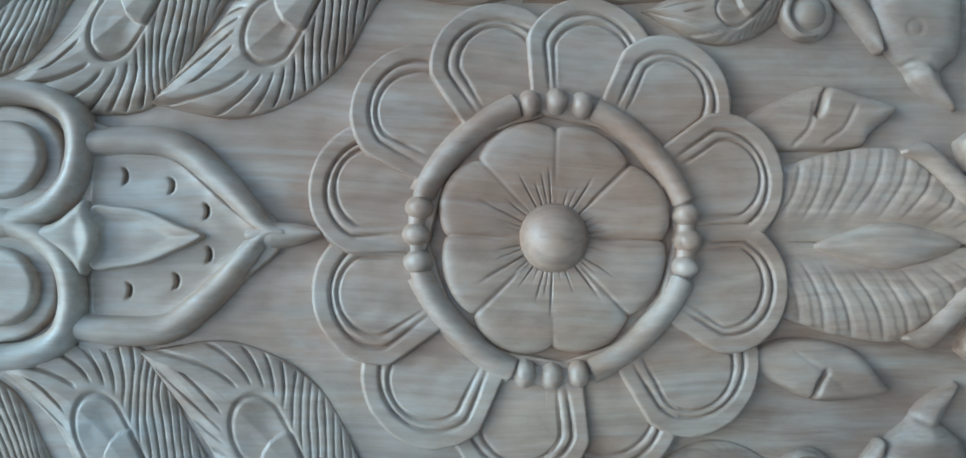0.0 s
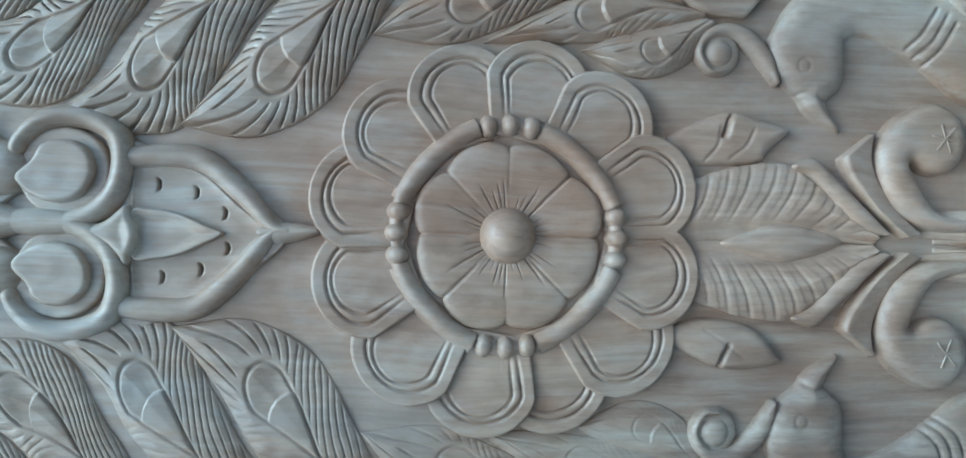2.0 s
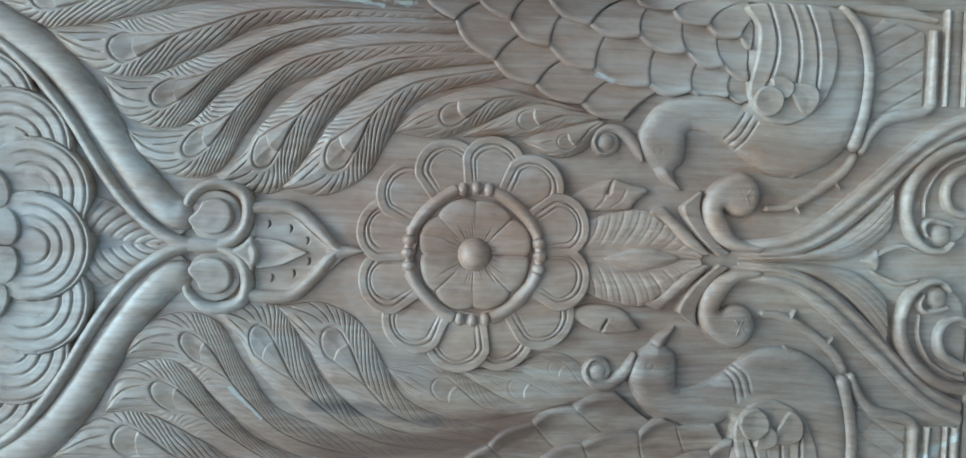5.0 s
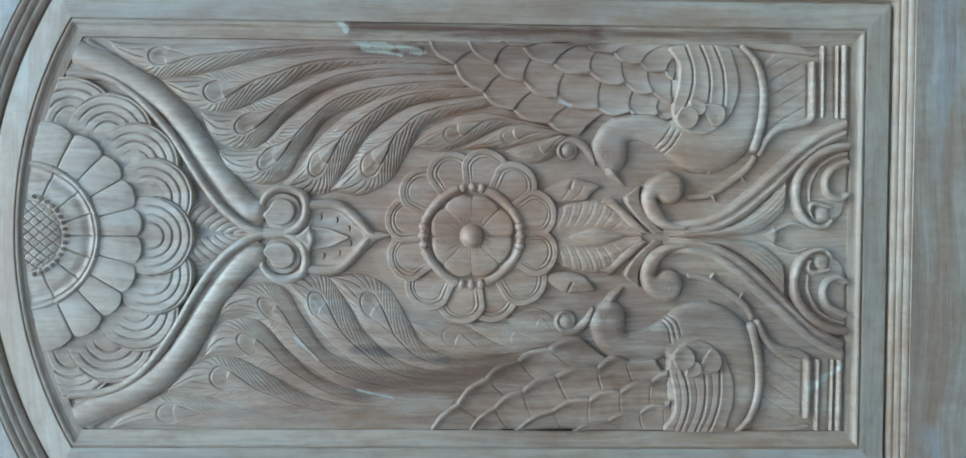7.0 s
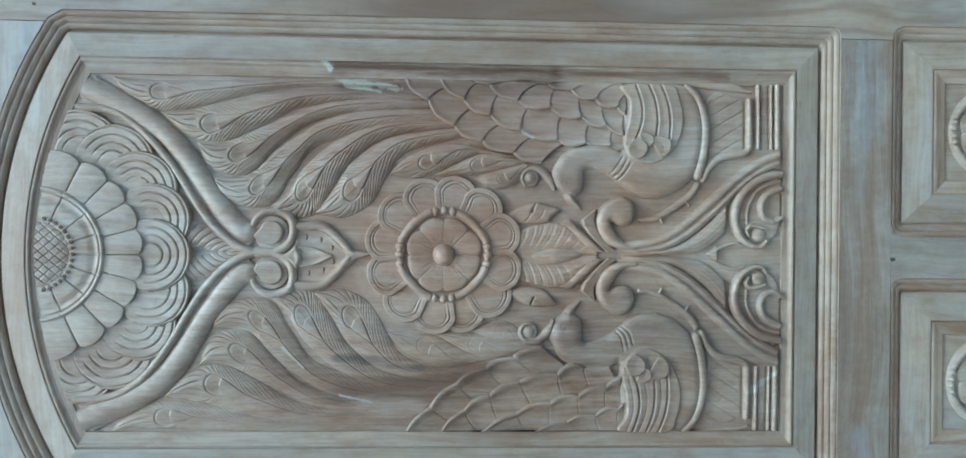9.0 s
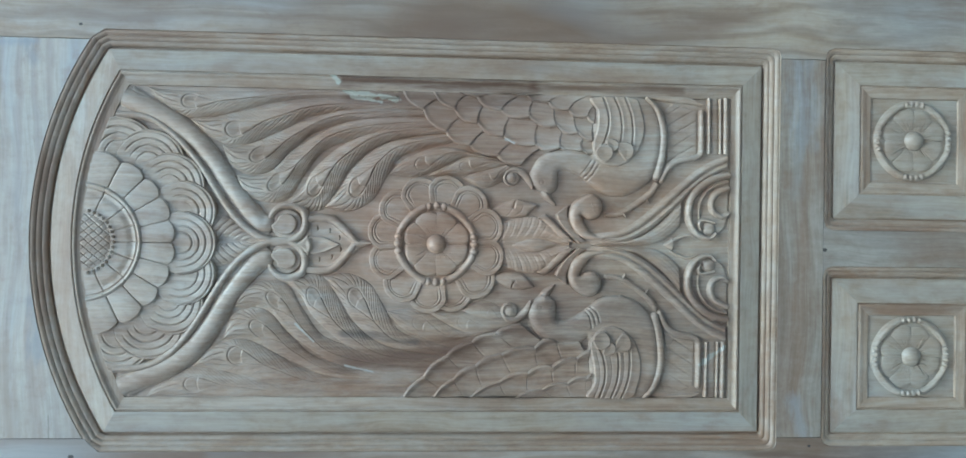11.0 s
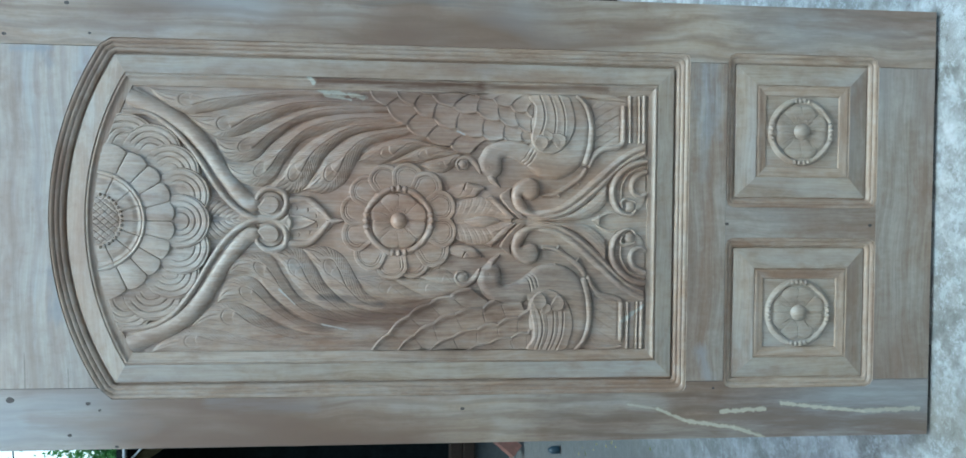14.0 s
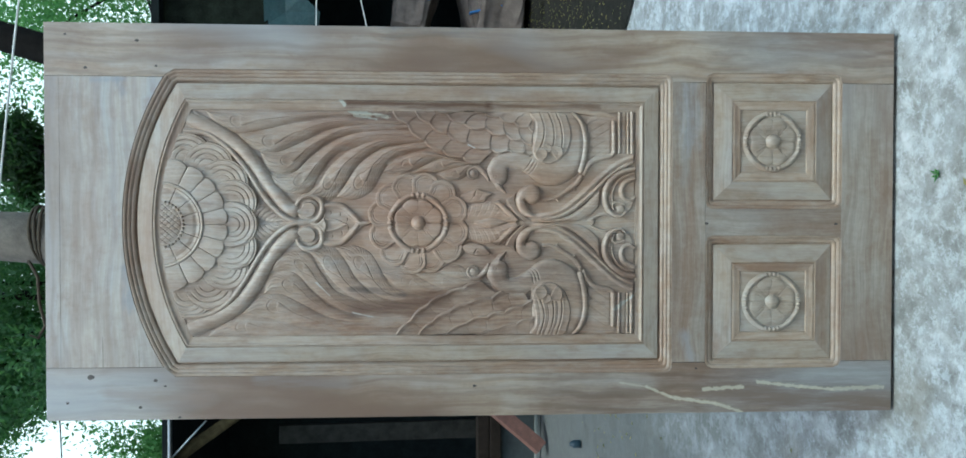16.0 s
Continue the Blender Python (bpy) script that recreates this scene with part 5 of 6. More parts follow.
for side in (1, -1):
    # leaf over the heart
    def veins(S, Wd, X, Z, L):
        H = 0.0065 * np.sin(np.pi * np.clip(Wd, 0.05, 0.95)) ** 0.5 * (1 - 0.3 * S)
        ph = (S * L * 1.0 + Wd * 0.030) / 0.0125
        return H - 0.0016 * np.clip(np.cos(2 * np.pi * ph), 0, 1) ** 4 * np.clip(Wd / 0.15, 0, 1)

    strip("leaf", [(0.047, 1.580), (0.043, 1.556), (0.029, 1.530), (-0.002, 1.482)], [(0.004, 1.580), (0.006, 1.558), (0.001, 1.530), (-0.004, 1.482)], veins, panel, side=side)
    # leaf under the rosette
    def veins2(S, Wd, X, Z, L):
        u = 1 - Wd  # 0 at the middle line, 1 at the outer edge
        H = np.interp(u, [0, 0.14, 0.30, 0.62, 0.92, 1.0], [0.0020, 0.0022, 0.0046, 0.0072, 0.0058, 0.0040]) * np.interp(S, [0, 0.10, 0.16, 0.6], [0.15, 0.2, 0.62, 1.0])
        ph = (S * L - 0.0235 * (1 - (1 - u) ** 1.9) + 0.0012 * np.sin(S * 23)) / 0.0150
        saw = ph % 1
        cut = np.exp(-((saw - 0.5) / 0.060) ** 2) * np.clip((u - 0.20) / 0.22, 0, 1) * np.clip((1.02 - u) / 0.10, 0, 1)
        return H - 0.0010 * cut + 0.0005 * (saw - 0.5) * np.clip((u - 0.2) / 0.3, 0, 1)

    strip("leaf", [(0.028, 1.086), (0.039, 1.064), (0.047, 1.038), (0.049, 1.005), (0.029, 0.975), (0.006, 0.946)], [(-0.001, 1.085), (0.000, 1.052), (0.001, 1.027), (0.001, 0.996), (0.001, 0.970), (0.000, 0.946)], veins2, panel, side=side)
    strip("chevron", [(0.049, 1.004), (0.054, 0.989), (0.042, 0.975), (0.026, 0.957), (0.006, 0.937)], [(0.047, 1.004), (0.039, 0.991), (0.022, 0.975), (0.010, 0.962), (0.005, 0.946)], lambda S, Wd, X, Z, L: 0.0075 * rounded(np.minimum(Wd, 1 - Wd), 0.45) + 0.001, panel, side=side)
    strip("chevron", [(0.054, 0.973), (0.042, 0.968), (0.021, 0.950), (0.004, 0.930)], [(0.072, 0.950), (0.050, 0.951), (0.025, 0.938), (0.006, 0.917)], lambda S, Wd, X, Z, L: 0.0090 * rounded(np.minimum(Wd, 0.4), 0.2) - 0.0035 * Wd, panel, side=side)
    if side > 0:
        fold, cut_ = [[(0.084, 1.040), (0.076, 1.045), (0.066, 1.048)]], [[(0.050, 1.060), (0.060, 1.052), (0.072, 1.050)], [(0.052, 1.044), (0.060, 1.034), (0.070, 1.030)]]
        blob("side_leaf", [(0.062, 1.086), (0.075, 1.065), (0.082, 1.044), (0.078, 1.027), (0.071, 1.005), (0.057, 1.018), (0.050, 1.024), (0.047, 1.050), (0.047, 1.078)], lambda d, X, Z: 0.0058 * rounded(d, 0.008) * np.interp(Z, [1.015, 1.05, 1.085], [1.25, 0.9, 0.45]) + 0.0022 * ease(Z, 1.047, 1.043) * ease(X, 0.060, 0.074) - cuts(X, Z, fold, 0.0012, 0.0034) - cuts(X, Z, cut_, 0.0009, 0.0008), panel, res=0.0010)
    else:
        fold, cut_ = [[(0.066, 1.044), (0.073, 1.048), (0.081, 1.050)]], [[(0.055, 1.060), (0.062, 1.050), (0.072, 1.036)]]
        blob("side_leaf", [(0.058, 1.084), (0.050, 1.069), (0.049, 1.048), (0.054, 1.027), (0.067, 1.014), (0.076, 1.008), (0.080, 1.024), (0.081, 1.048), (0.074, 1.066), (0.066, 1.080)], lambda d, X, Z: 0.0062 * rounded(d, 0.007) * np.interp(Z, [1.01, 1.05, 1.085], [1.05, 1.0, 0.6]) - cuts(X, Z, fold, 0.0013, 0.0034) - cuts(X, Z, cut_, 0.0009, 0.0006), panel, res=0.0010, side=-1)
blob("lens", [(-0.002, 1.050), (0.006, 1.033), (0.013, 1.012), (0.011, 0.993), (0.001, 0.968), (-0.011, 0.991), (-0.0155, 1.010), (-0.010, 1.032)], lambda d, X, Z: 0.0024 + 0.0066 * np.sin(np.clip(d / 0.0145, 0, 1) * 1.45) ** 0.9, panel, res=0.0010)
for side in (1, -1):
    # the big volutes at the foot of the panel
    def two(S, Wd, X, Z, L):
        a = np.sqrt(np.clip(1 - ((Wd - 0.30) / 0.30) ** 2, 0, 1)) * 0.0088
        b = np.sqrt(np.clip(1 - ((Wd - 0.80) / 0.20) ** 2, 0, 1)) * 0.0078
        return np.maximum(np.maximum(a, b), 0.0056) * np.interp(S, [0, 0.02, 0.12], [0.1, 0.3, 1])

    strip("volute_band", [(0.022, 0.917), (0.024, 0.882), (0.032, 0.847), (0.056, 0.811), (0.091, 0.772), (0.130, 0.727), (0.154, 0.692), (0.168, 0.659)], [(0.006, 0.917), (0.004, 0.878), (0.011, 0.839), (0.033, 0.799), (0.069, 0.757), (0.108, 0.718), (0.131, 0.686), (0.143, 0.659)], two, panel, side=side, nw=30)
    comma = [(0.052, 0.925), (0.046, 0.916), (0.045, 0.904), (0.051, 0.893), (0.065, 0.887), (0.079, 0.889), (0.089, 0.897), (0.093, 0.910), (0.088, 0.926), (0.077, 0.941), (0.061, 0.949), (0.045, 0.949), (0.029, 0.943), (0.017, 0.932), (0.009, 0.914), (0.007, 0.890), (0.010, 0.868), (0.021, 0.868), (0.020, 0.892), (0.025, 0.909), (0.038, 0.918)]
    blob("volute", comma, lambda d, X, Z: 0.0112 * rounded(d, 0.012) * ease(Z, 0.866, 0.890), panel, res=0.0011, side=side, n=90)
    for da in (20, 80, 140):
        cx_, cz_ = 0.068, 0.906
        ca, sa = math.cos(radians(da)) * 0.011, math.sin(radians(da)) * 0.011
        stem("star_cut", [(cx_ - ca, cz_ - sa), (cx_ + ca, cz_ + sa)], 0.0012, 0.0002, panel, side=side, base=0.0111, nw=5)
    stem("thorn_stem", [(0.055, 0.883), (0.058, 0.857), (0.073, 0.828), (0.096, 0.799), (0.116, 0.786)], [0.008, 0.010, 0.011, 0.012, 0.010], 0.0048, panel, side=side)
    for q in ([(0.062, 0.850), (0.055, 0.846), (0.050, 0.843)], [(0.090, 0.811), (0.083, 0.805), (0.077, 0.801)]):
        stem("thorn", q, [0.006, 0.004, 0.002], 0.0050, panel, side=side)

    def fanned(S, Wd, X, Z, L):
        H = 0.0020 + 0.0050 * np.clip(np.sin(np.pi * np.clip(Wd, 0.02, 0.98)), 0, 1) ** 0.6
        return (H - 0.0009 * np.clip(np.cos(2 * np.pi * Wd * 5), 0, 1) ** 5 * ease(S, 0.45, 0.75)) * np.interp(S, [0, 0.04, 0.15], [0.1, 0.3, 1])

    strip("fan_leaf", [(0.005, 0.907), (0.007, 0.859), (0.021, 0.810), (0.051, 0.772), (0.088, 0.743)], [(0.001, 0.907), (0.002, 0.849), (0.004, 0.800), (0.014, 0.771), (0.035, 0.746)], fanned, panel, side=side)
    stem("c_scroll", [(0.130, 0.656), (0.125, 0.682), (0.109, 0.708), (0.0855, 0.7255), (0.0575, 0.7295), (0.033, 0.7215), (0.0185, 0.7055), (0.0165, 0.688), (0.027, 0.6775)], [0.013, 0.015, 0.016, 0.0165, 0.0160, 0.0145, 0.012, 0.009, 0.005], 0.0098, panel, side=side, caps=(0, 1), nw=15)
    stem("c_scroll", [(0.1075, 0.656), (0.097, 0.679), (0.079, 0.688), (0.0625, 0.6835), (0.0555, 0.668), (0.061, 0.656)], [0.012, 0.013, 0.013, 0.012, 0.011, 0.010], 0.0090, panel, side=side, caps=(0, 0))
    stem("c_scroll", [(0.029, 0.706), (0.041, 0.711), (0.0485, 0.705), (0.047, 0.691), (0.043, 0.678)], [0.005, 0.007, 0.008, 0.008, 0.005], 0.0084, panel, side=side)
    blob("scroll_bed", [(0.137, 0.658), (0.123, 0.688), (0.100, 0.713), (0.068, 0.729), (0.041, 0.728), (0.018, 0.714), (0.019, 0.687), (0.044, 0.657)], lambda d, X, Z: 0.0034 * rounded(d, 0.006), panel, side=side, n=40)
    stem("scroll_ridge", [(0.050, 0.7105), (0.076, 0.7095), (0.101, 0.696), (0.114, 0.676), (0.119, 0.658)], [0.003, 0.006, 0.008, 0.008, 0.008], 0.0064, panel, side=side, caps=(1, 0))
    dome("scroll_boss", (0.0335, 0.691), 0.0130, 0.0080, panel, side=side, n=14)
    stem("foot_leaf", [(0.006, 0.765), (0.014, 0.750), (0.020, 0.732), (0.015, 0.710)], [0.002, 0.007, 0.007, 0.003], 0.0050, panel, side=side)
blob("diamond", [(0.004, 0.775), (0.012, 0.763), (0.018, 0.757), (0.004, 0.753), (-0.009, 0.757), (-0.003, 0.763)], lambda d, X, Z: 0.0060 * rounded(d, 0.006), panel, smooth=False)

# ---------------------------------------------------------------- the two small panels
DEPTH[0] = 0.0058  # the small panels are cut less deep
for side in (1, -1):
    cx, SHX = SQUARES[side][0] * side, SQUARES[side][1]
    prof = [(0.0, 0.0)] + bead_profile(0.001, 0.019, 0.001, 0.009, 2, 0.0014) + [(0.0195, 0.0115), (0.0215, 0.012), (0.0225, 0.010)]
    frame_between("beaded_moulding", [(square_loop(cx, SQZ, SHX, SHZ, d, max(0.0005, 0.018 - 0.6 * d)), y) for d, y in prof], door, "", TEAK_EDGE, TEAK_EDGE_ACROSS)
    frame_between("bevelled_field", [(square_loop(cx, SQZ, SHX, SHZ, d, max(0.0004, 0.004 - 0.1 * d)), y) for d, y in [(0.0225, 0.010), (0.024, 0.009), (0.064, 0.0005), (0.066, 0.0005)]], door, "", TEAK_FIELD, TEAK_FIELD_ACROSS)
    frame_between("inner_border", [(square_loop(cx, SQZ, SHX, SHZ, d, 0.0004), y) for d, y in [(0.066, 0.0005), (0.0663, 0.0025), (0.0677, 0.0030), (0.0690, 0.0015), (0.071, 0.0008), (0.074, 0.001), (0.080, 0.0025), (0.087, 0.003), (0.0885, 0.0038), (0.0895, 0.0056)]], door, "", TEAK_EDGE, TEAK_EDGE_ACROSS)
    hx, hz = SHX - 0.089, SHZ - 0.089
    X, Z = np.meshgrid(np.linspace(cx - hx, cx + hx, 40), np.linspace(SQZ - hz, SQZ + hz, 40), indexing="ij")
    small = sheet("small_carved_panel", X, Z, 0.0001 * np.sin(X * 300) * np.sin(Z * 170), TEAK_CARVED, door, None, "small carved teak panel with a flower in a beaded ring")
    small_flower((cx, SQZ + 0.003), 1.0, small, low=0.68)
    for ob in [small] + list(small.children):
        ob.data.materials[0] = TEAK_FIELD
DEPTH[0] = GROUND

# ---------------------------------------------------------------- ground
bm = bmesh.new()
n = 40
xs = [-60 + 120 * i / n for i in range(n + 1)]
gv = [[bm.verts.new((math.copysign(abs(x / 60) ** 2.2 * 60, x), math.copysign(abs(y / 60) ** 2.2 * 60, y), -0.008)) for y in xs] for x in xs]
for i in range(n):
    for j in range(n):
        bm.faces.new((gv[i][j], gv[i + 1][j], gv[i + 1][j + 1], gv[i][j + 1]))
tagged(part("ground", bm, CONCRETE), "weathered grey concrete yard floor with stains", "ground", kind="structure")

# thin battens that keep the door's foot off the concrete
for bx in (-0.33, 0.33):
    batten = new("timber_batten")
    batten.location = (bx, 0, 0)
    tagged(batten, "thin dark timber batten under the foot of the door", "batten", "battens under the door")
    bm = bmesh.new()
    box(bm, (-0.06, 0.010, -0.008), (0.06, 0.052, 0.0037), 0.0012)
    part("strip", bm, KNOT, batten)

# added unseen wall behind the camera: closes the yard and cuts low sky light
bm = bmesh.new()
box(bm, (-9, -3.6, -0.003), (9, -3.3, 2.6))
tagged(part("wall_south", bm, plain("shade_wall_plaster", (0.32, 0.30, 0.27), 0.85, 0, 0.25, 2.0)), "plain plaster wall added unseen behind the camera to shape the light", "wall", kind="structure")

# unseen side wall, added to block sky light from the door's left
bm = bmesh.new()
box(bm, (-1.75, -3.3, -0.003), (-1.55, -0.5, 3.0))
tagged(part("wall_west", bm, plain("dark_shade_wall", (0.16, 0.15, 0.135), 0.85, 0, 0.25, 2.0)), "plain dark plaster wall added unseen at the side to block sky light", "wall", kind="structure")

# pale hazy sky far behind the trees
hz, hn, hl, _ = material("hazy_sky")
em = hn.new("ShaderNodeEmission")
em.inputs[0].default_value, em.inputs[1].default_value = (0.86, 0.94, 1.0, 1), 1.4
hl.new(em.outputs[0], hn["Material Output"].inputs[0])
bm = bmesh.new()
for x, z in ((-60, -1), (60, -1), (60, 55), (-60, 55)):
    bm.verts.new((x, 58, z))
bm.faces.new(bm.verts)
tagged(part("backdrop", bm, hz), "bright hazy white sky behind the trees", "sky", kind="structure")


def tube(bm, pts, radii, sides=10):
    """A round limb through 3D points."""
    rings = []
    for i, p in enumerate(pts):
        p = Vector(p)
        d = (Vector(pts[min(i + 1, len(pts) - 1)]) - Vector(pts[max(i - 1, 0)])).normalized()
        a = d.orthogonal().normalized()
        b = d.cross(a)
        rings.append([bm.verts.new(p + radii[i] * (math.cos(t) * a + math.sin(t) * b)) for t in (2 * math.pi * k / sides for k in range(sides))])
    # keep the rings in step
    for r0, r1 in zip(rings, rings[1:]):
        off = min(range(sides), key=lambda o: sum((r0[k].co - r1[(k + o) % sides].co).length for k in range(sides)))
        r1[:] = r1[off:] + r1[:off]
        for k in range(sides):
            bm.faces.new((r0[k], r0[(k + 1) % sides], r1[(k + 1) % sides], r1[k]))
    bm.faces.new(rings[0][::-1])
    bm.faces.new(rings[-1])
    bmesh.ops.recalc_face_normals(bm, faces=bm.faces)
    for f in bm.faces:
        f.smooth = len(f.verts) == 4


# ---------------------------------------------------------------- trees behind the door


def leaves(rng, centres, spread, count, size):
    c = centres[rng.integers(0, len(centres), count)]
    pos = c + rng.normal(0, 1, (count, 3)) * spread
    a = rng.normal(0, 1, (count, 3))
    a /= np.linalg.norm(a, axis=1)[:, None]
    b = np.cross(a, rng.normal(0, 1, (count, 3)))
    b /= np.linalg.norm(b, axis=1)[:, None]
    s = size * rng.uniform(0.6, 1.3, count)[:, None]
    nrm = np.cross(a, b)
    v = np.stack([pos - a * s, pos + b * s * 0.42 + nrm * s * 0.15, pos + a * s, pos - b * s * 0.42 + nrm * s * 0.15], 1).reshape(-1, 3)
    me = bpy.data.meshes.new("crown")
    me.vertices.add(len(v))
    me.vertices.foreach_set("co", v.ravel())
    me.loops.add(count * 4)
    me.loops.foreach_set("vertex_index", np.arange(count * 4, dtype=np.int32))
    me.polygons.add(count)
    me.polygons.foreach_set("loop_start", np.arange(count, dtype=np.int32) * 4)
    me.update(calc_edges=True)
    me.validate()
    return me


def tree(x, y, high, crown_r, crown_z, count, seed, mat, label, size=0.045, thick=1.0, sway=None):
    rng = np.random.default_rng(seed)
    t = new("tree")
    t.location = (x, y, 0)
    tagged(t, label, "tree", "trees behind the door")
    bm = bmesh.new()
    lean = sway or rng.uniform(-0.3, 0.3, 2)
    trunk = [(lean[0] * f * f, lean[1] * f * f, high * f * 0.85) for f in (0, 0.15, 0.4, 0.7, 1.0)]
    tube(bm, trunk, [0.22 * thick, 0.18 * thick, 0.16 * thick, 0.13 * thick, 0.05])
    part("trunk", bm, BARK, t)
    centres = []
    for k in range(9):
        a, e = rng.uniform(0, 6.28), rng.uniform(0.1, 0.9)
        s = np.array(trunk[2 if k % 2 and sway is None else 3], float)
        out = crown_r * rng.uniform(0.55, 0.95)
        end = np.array([lean[0] + out * math.cos(a), lean[1] + out * math.sin(a), crown_z + (e - 0.45) * crown_r * 1.5])
        mid = (s + end) / 2 + np.array([0, 0, 0.25])
        bm = bmesh.new()
        tube(bm, [tuple(s), tuple(mid), tuple(end)], [0.05, 0.03, 0.010], 7)
        part("limb", bm, BARK, t)
        for _ in range(16):
            centres.append(end + rng.normal(0, 0.33, 3) * crown_r)
        centres.append(mid + rng.normal(0, 0.2, 3))
    part("crown", leaves(rng, np.array(centres), 0.16 * crown_r ** 0.5, count, size), mat, t)
    return t


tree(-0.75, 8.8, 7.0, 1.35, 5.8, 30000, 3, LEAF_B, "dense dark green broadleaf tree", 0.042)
tree(0.50, 8.0, 6.6, 0.30, 5.6, 16000, 13, LEAF_C, "tree of dense small leaves coloured near black for deep shade", 0.042)
tree(4.3, 9.8, 7.4, 2.5, 5.4, 30000, 4, LEAF_A, "broadleaf tree with bright gaps in its crown", 0.04)
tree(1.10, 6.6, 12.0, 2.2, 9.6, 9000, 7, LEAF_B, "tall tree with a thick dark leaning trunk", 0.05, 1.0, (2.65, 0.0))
tree(-1.9, 9.6, 8.5, 1.6, 7.5, 48000, 5, LEAF_A, "dense broadleaf tree with fresh green leaves", 0.042)
tree(-3.45, 9.9, 5.2, 0.42, 4.55, 3600, 6, LEAF_A, "small bright green tree over the shed roof", 0.040)
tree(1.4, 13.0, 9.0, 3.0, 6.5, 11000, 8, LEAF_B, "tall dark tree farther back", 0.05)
tree(6.4, 13.0, 9.0, 3.2, 5.5, 30000, 9, LEAF_A, "tall green tree farther back", 0.05)

cable = new("overhead_cable")
tagged(cable, "thin dark overhead cable tied to a tree", "cable")
bm = bmesh.new()
tube(bm, [(-1.9, 9.6, 5.70), (-2.8, 9.6, 5.64), (-3.8, 9.6, 5.60), (-5.5, 9.6, 5.58), (-8.0, 9.6, 5.66)], [0.009] * 5, 6)
part("wire", bm, BARK, cable)

# ---------------------------------------------------------------- post behind the door, with rope
POST_BARK = plain("weathered_post", (0.17, 0.15, 0.125), 0.9, 0, 0.35, 18, 5)
ROPE = plain("coir_rope", (0.08, 0.065, 0.048), 0.95, 0, 0.3, 60, 2)
post = new("wooden_post")
post.location = (-0.035, 0.285, 0)
tagged(post, "weathered round timber post bound with rope", "post")
bm = bmesh.new()
tube(bm, [(0.012 * math.sin(i * 1.7), 0.010 * math.cos(i * 2.3), 0.3 * i) for i in range(13)], [0.072 - 0.0015 * i + 0.004 * math.sin(i * 2.1) for i in range(13)], 16)
part("pole", bm, POST_BARK, post)
for z0, wob in ((2.108, 0.0), (2.116, 0.6), (2.112, 2.1)):
    bm = bmesh.new()
    loop = [(0.074 * math.cos(a), 0.074 * math.sin(a), z0 + 0.012 * math.sin(a + wob)) for a in (2 * math.pi * i / 24 for i in range(25))]
    tube(bm, loop, [0.0042] * 25, 6)
    part("rope_turn", bm, ROPE, post)
bm = bmesh.new()
tube(bm, [(-0.06, -0.05, 2.13), (-0.10, -0.06, 2.105), (-0.16, -0.07, 2.098), (-0.22, -0.05, 2.092), (-0.25, -0.06, 2.105), (-0.24, -0.07, 2.12)], [0.004, 0.004, 0.0035, 0.004, 0.003, 0.002], 6)
part("rope_end", bm, ROPE, post, "frayed loose rope end")

CORD = plain("white_cord", (0.62, 0.62, 0.58), 0.6, 0, 0.1, 30)
cord = new("white_cord")
tagged(cord, "thin white cord tied from the post across the yard", "cord")
bm = bmesh.new()
tube(bm, [(-0.01, 0.235, 2.205), (0.30, 0.265, 2.187), (0.62, 0.30, 2.168), (1.4, 0.38, 2.13), (3.0, 0.6, 2.09)], [0.0026] * 5, 6)
part("line", bm, CORD, cord)

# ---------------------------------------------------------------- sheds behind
# near-black boards: the shade inside the sheds is put into their colour
DARK = plain("shade_dark_boards", (0.009, 0.012, 0.012), 0.9, 0, 0.4, 6)
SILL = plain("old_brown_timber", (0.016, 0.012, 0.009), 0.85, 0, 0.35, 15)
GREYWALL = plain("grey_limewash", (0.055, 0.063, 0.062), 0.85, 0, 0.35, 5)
STEEL = plain("galvanised_steel", (0.30, 0.32, 0.33), 0.45, 0.8, 0.2, 20)
RED = plain("reddish_timber", (0.13, 0.06, 0.043), 0.75, 0, 0.3, 22)
TEAL = plain("teal_sheet", (0.006, 0.032, 0.035), 0.7, 0, 0.3, 6)
SLABS = plain("grey_sacking", (0.19, 0.155, 0.13), 0.9, 0, 0.35, 9, 6)
BLUE = plain("blue_strap", (0.05, 0.20, 0.50), 0.5, 0, 0.2, 30)


def boxed(name, lo, hi, mat, parent, label="", bevel=0.006):
    bm = bmesh.new()
    box(bm, lo, hi, bevel)
    return part(name, bm, mat, parent, label)


shed = new("open_shed")
shed.location = (-3.0, 4.5, 0)
tagged(shed, "dark open-fronted shed with a steel roof beam", "shed")
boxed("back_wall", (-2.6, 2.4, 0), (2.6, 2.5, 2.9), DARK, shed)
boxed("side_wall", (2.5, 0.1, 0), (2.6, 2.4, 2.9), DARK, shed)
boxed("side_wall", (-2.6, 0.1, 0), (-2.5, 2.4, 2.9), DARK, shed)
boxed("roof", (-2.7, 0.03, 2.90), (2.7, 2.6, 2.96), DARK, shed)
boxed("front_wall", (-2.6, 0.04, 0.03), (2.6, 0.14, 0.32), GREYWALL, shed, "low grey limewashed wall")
boxed("plinth", (-2.65, -0.04, 0), (2.65, 0.16, 0.035), plain("pale_plinth", (0.12, 0.13, 0.12), 0.8), shed)
boxed("sill_board", (-2.6, -0.02, 0.32), (2.6, 0.16, 0.405), SILL, shed)
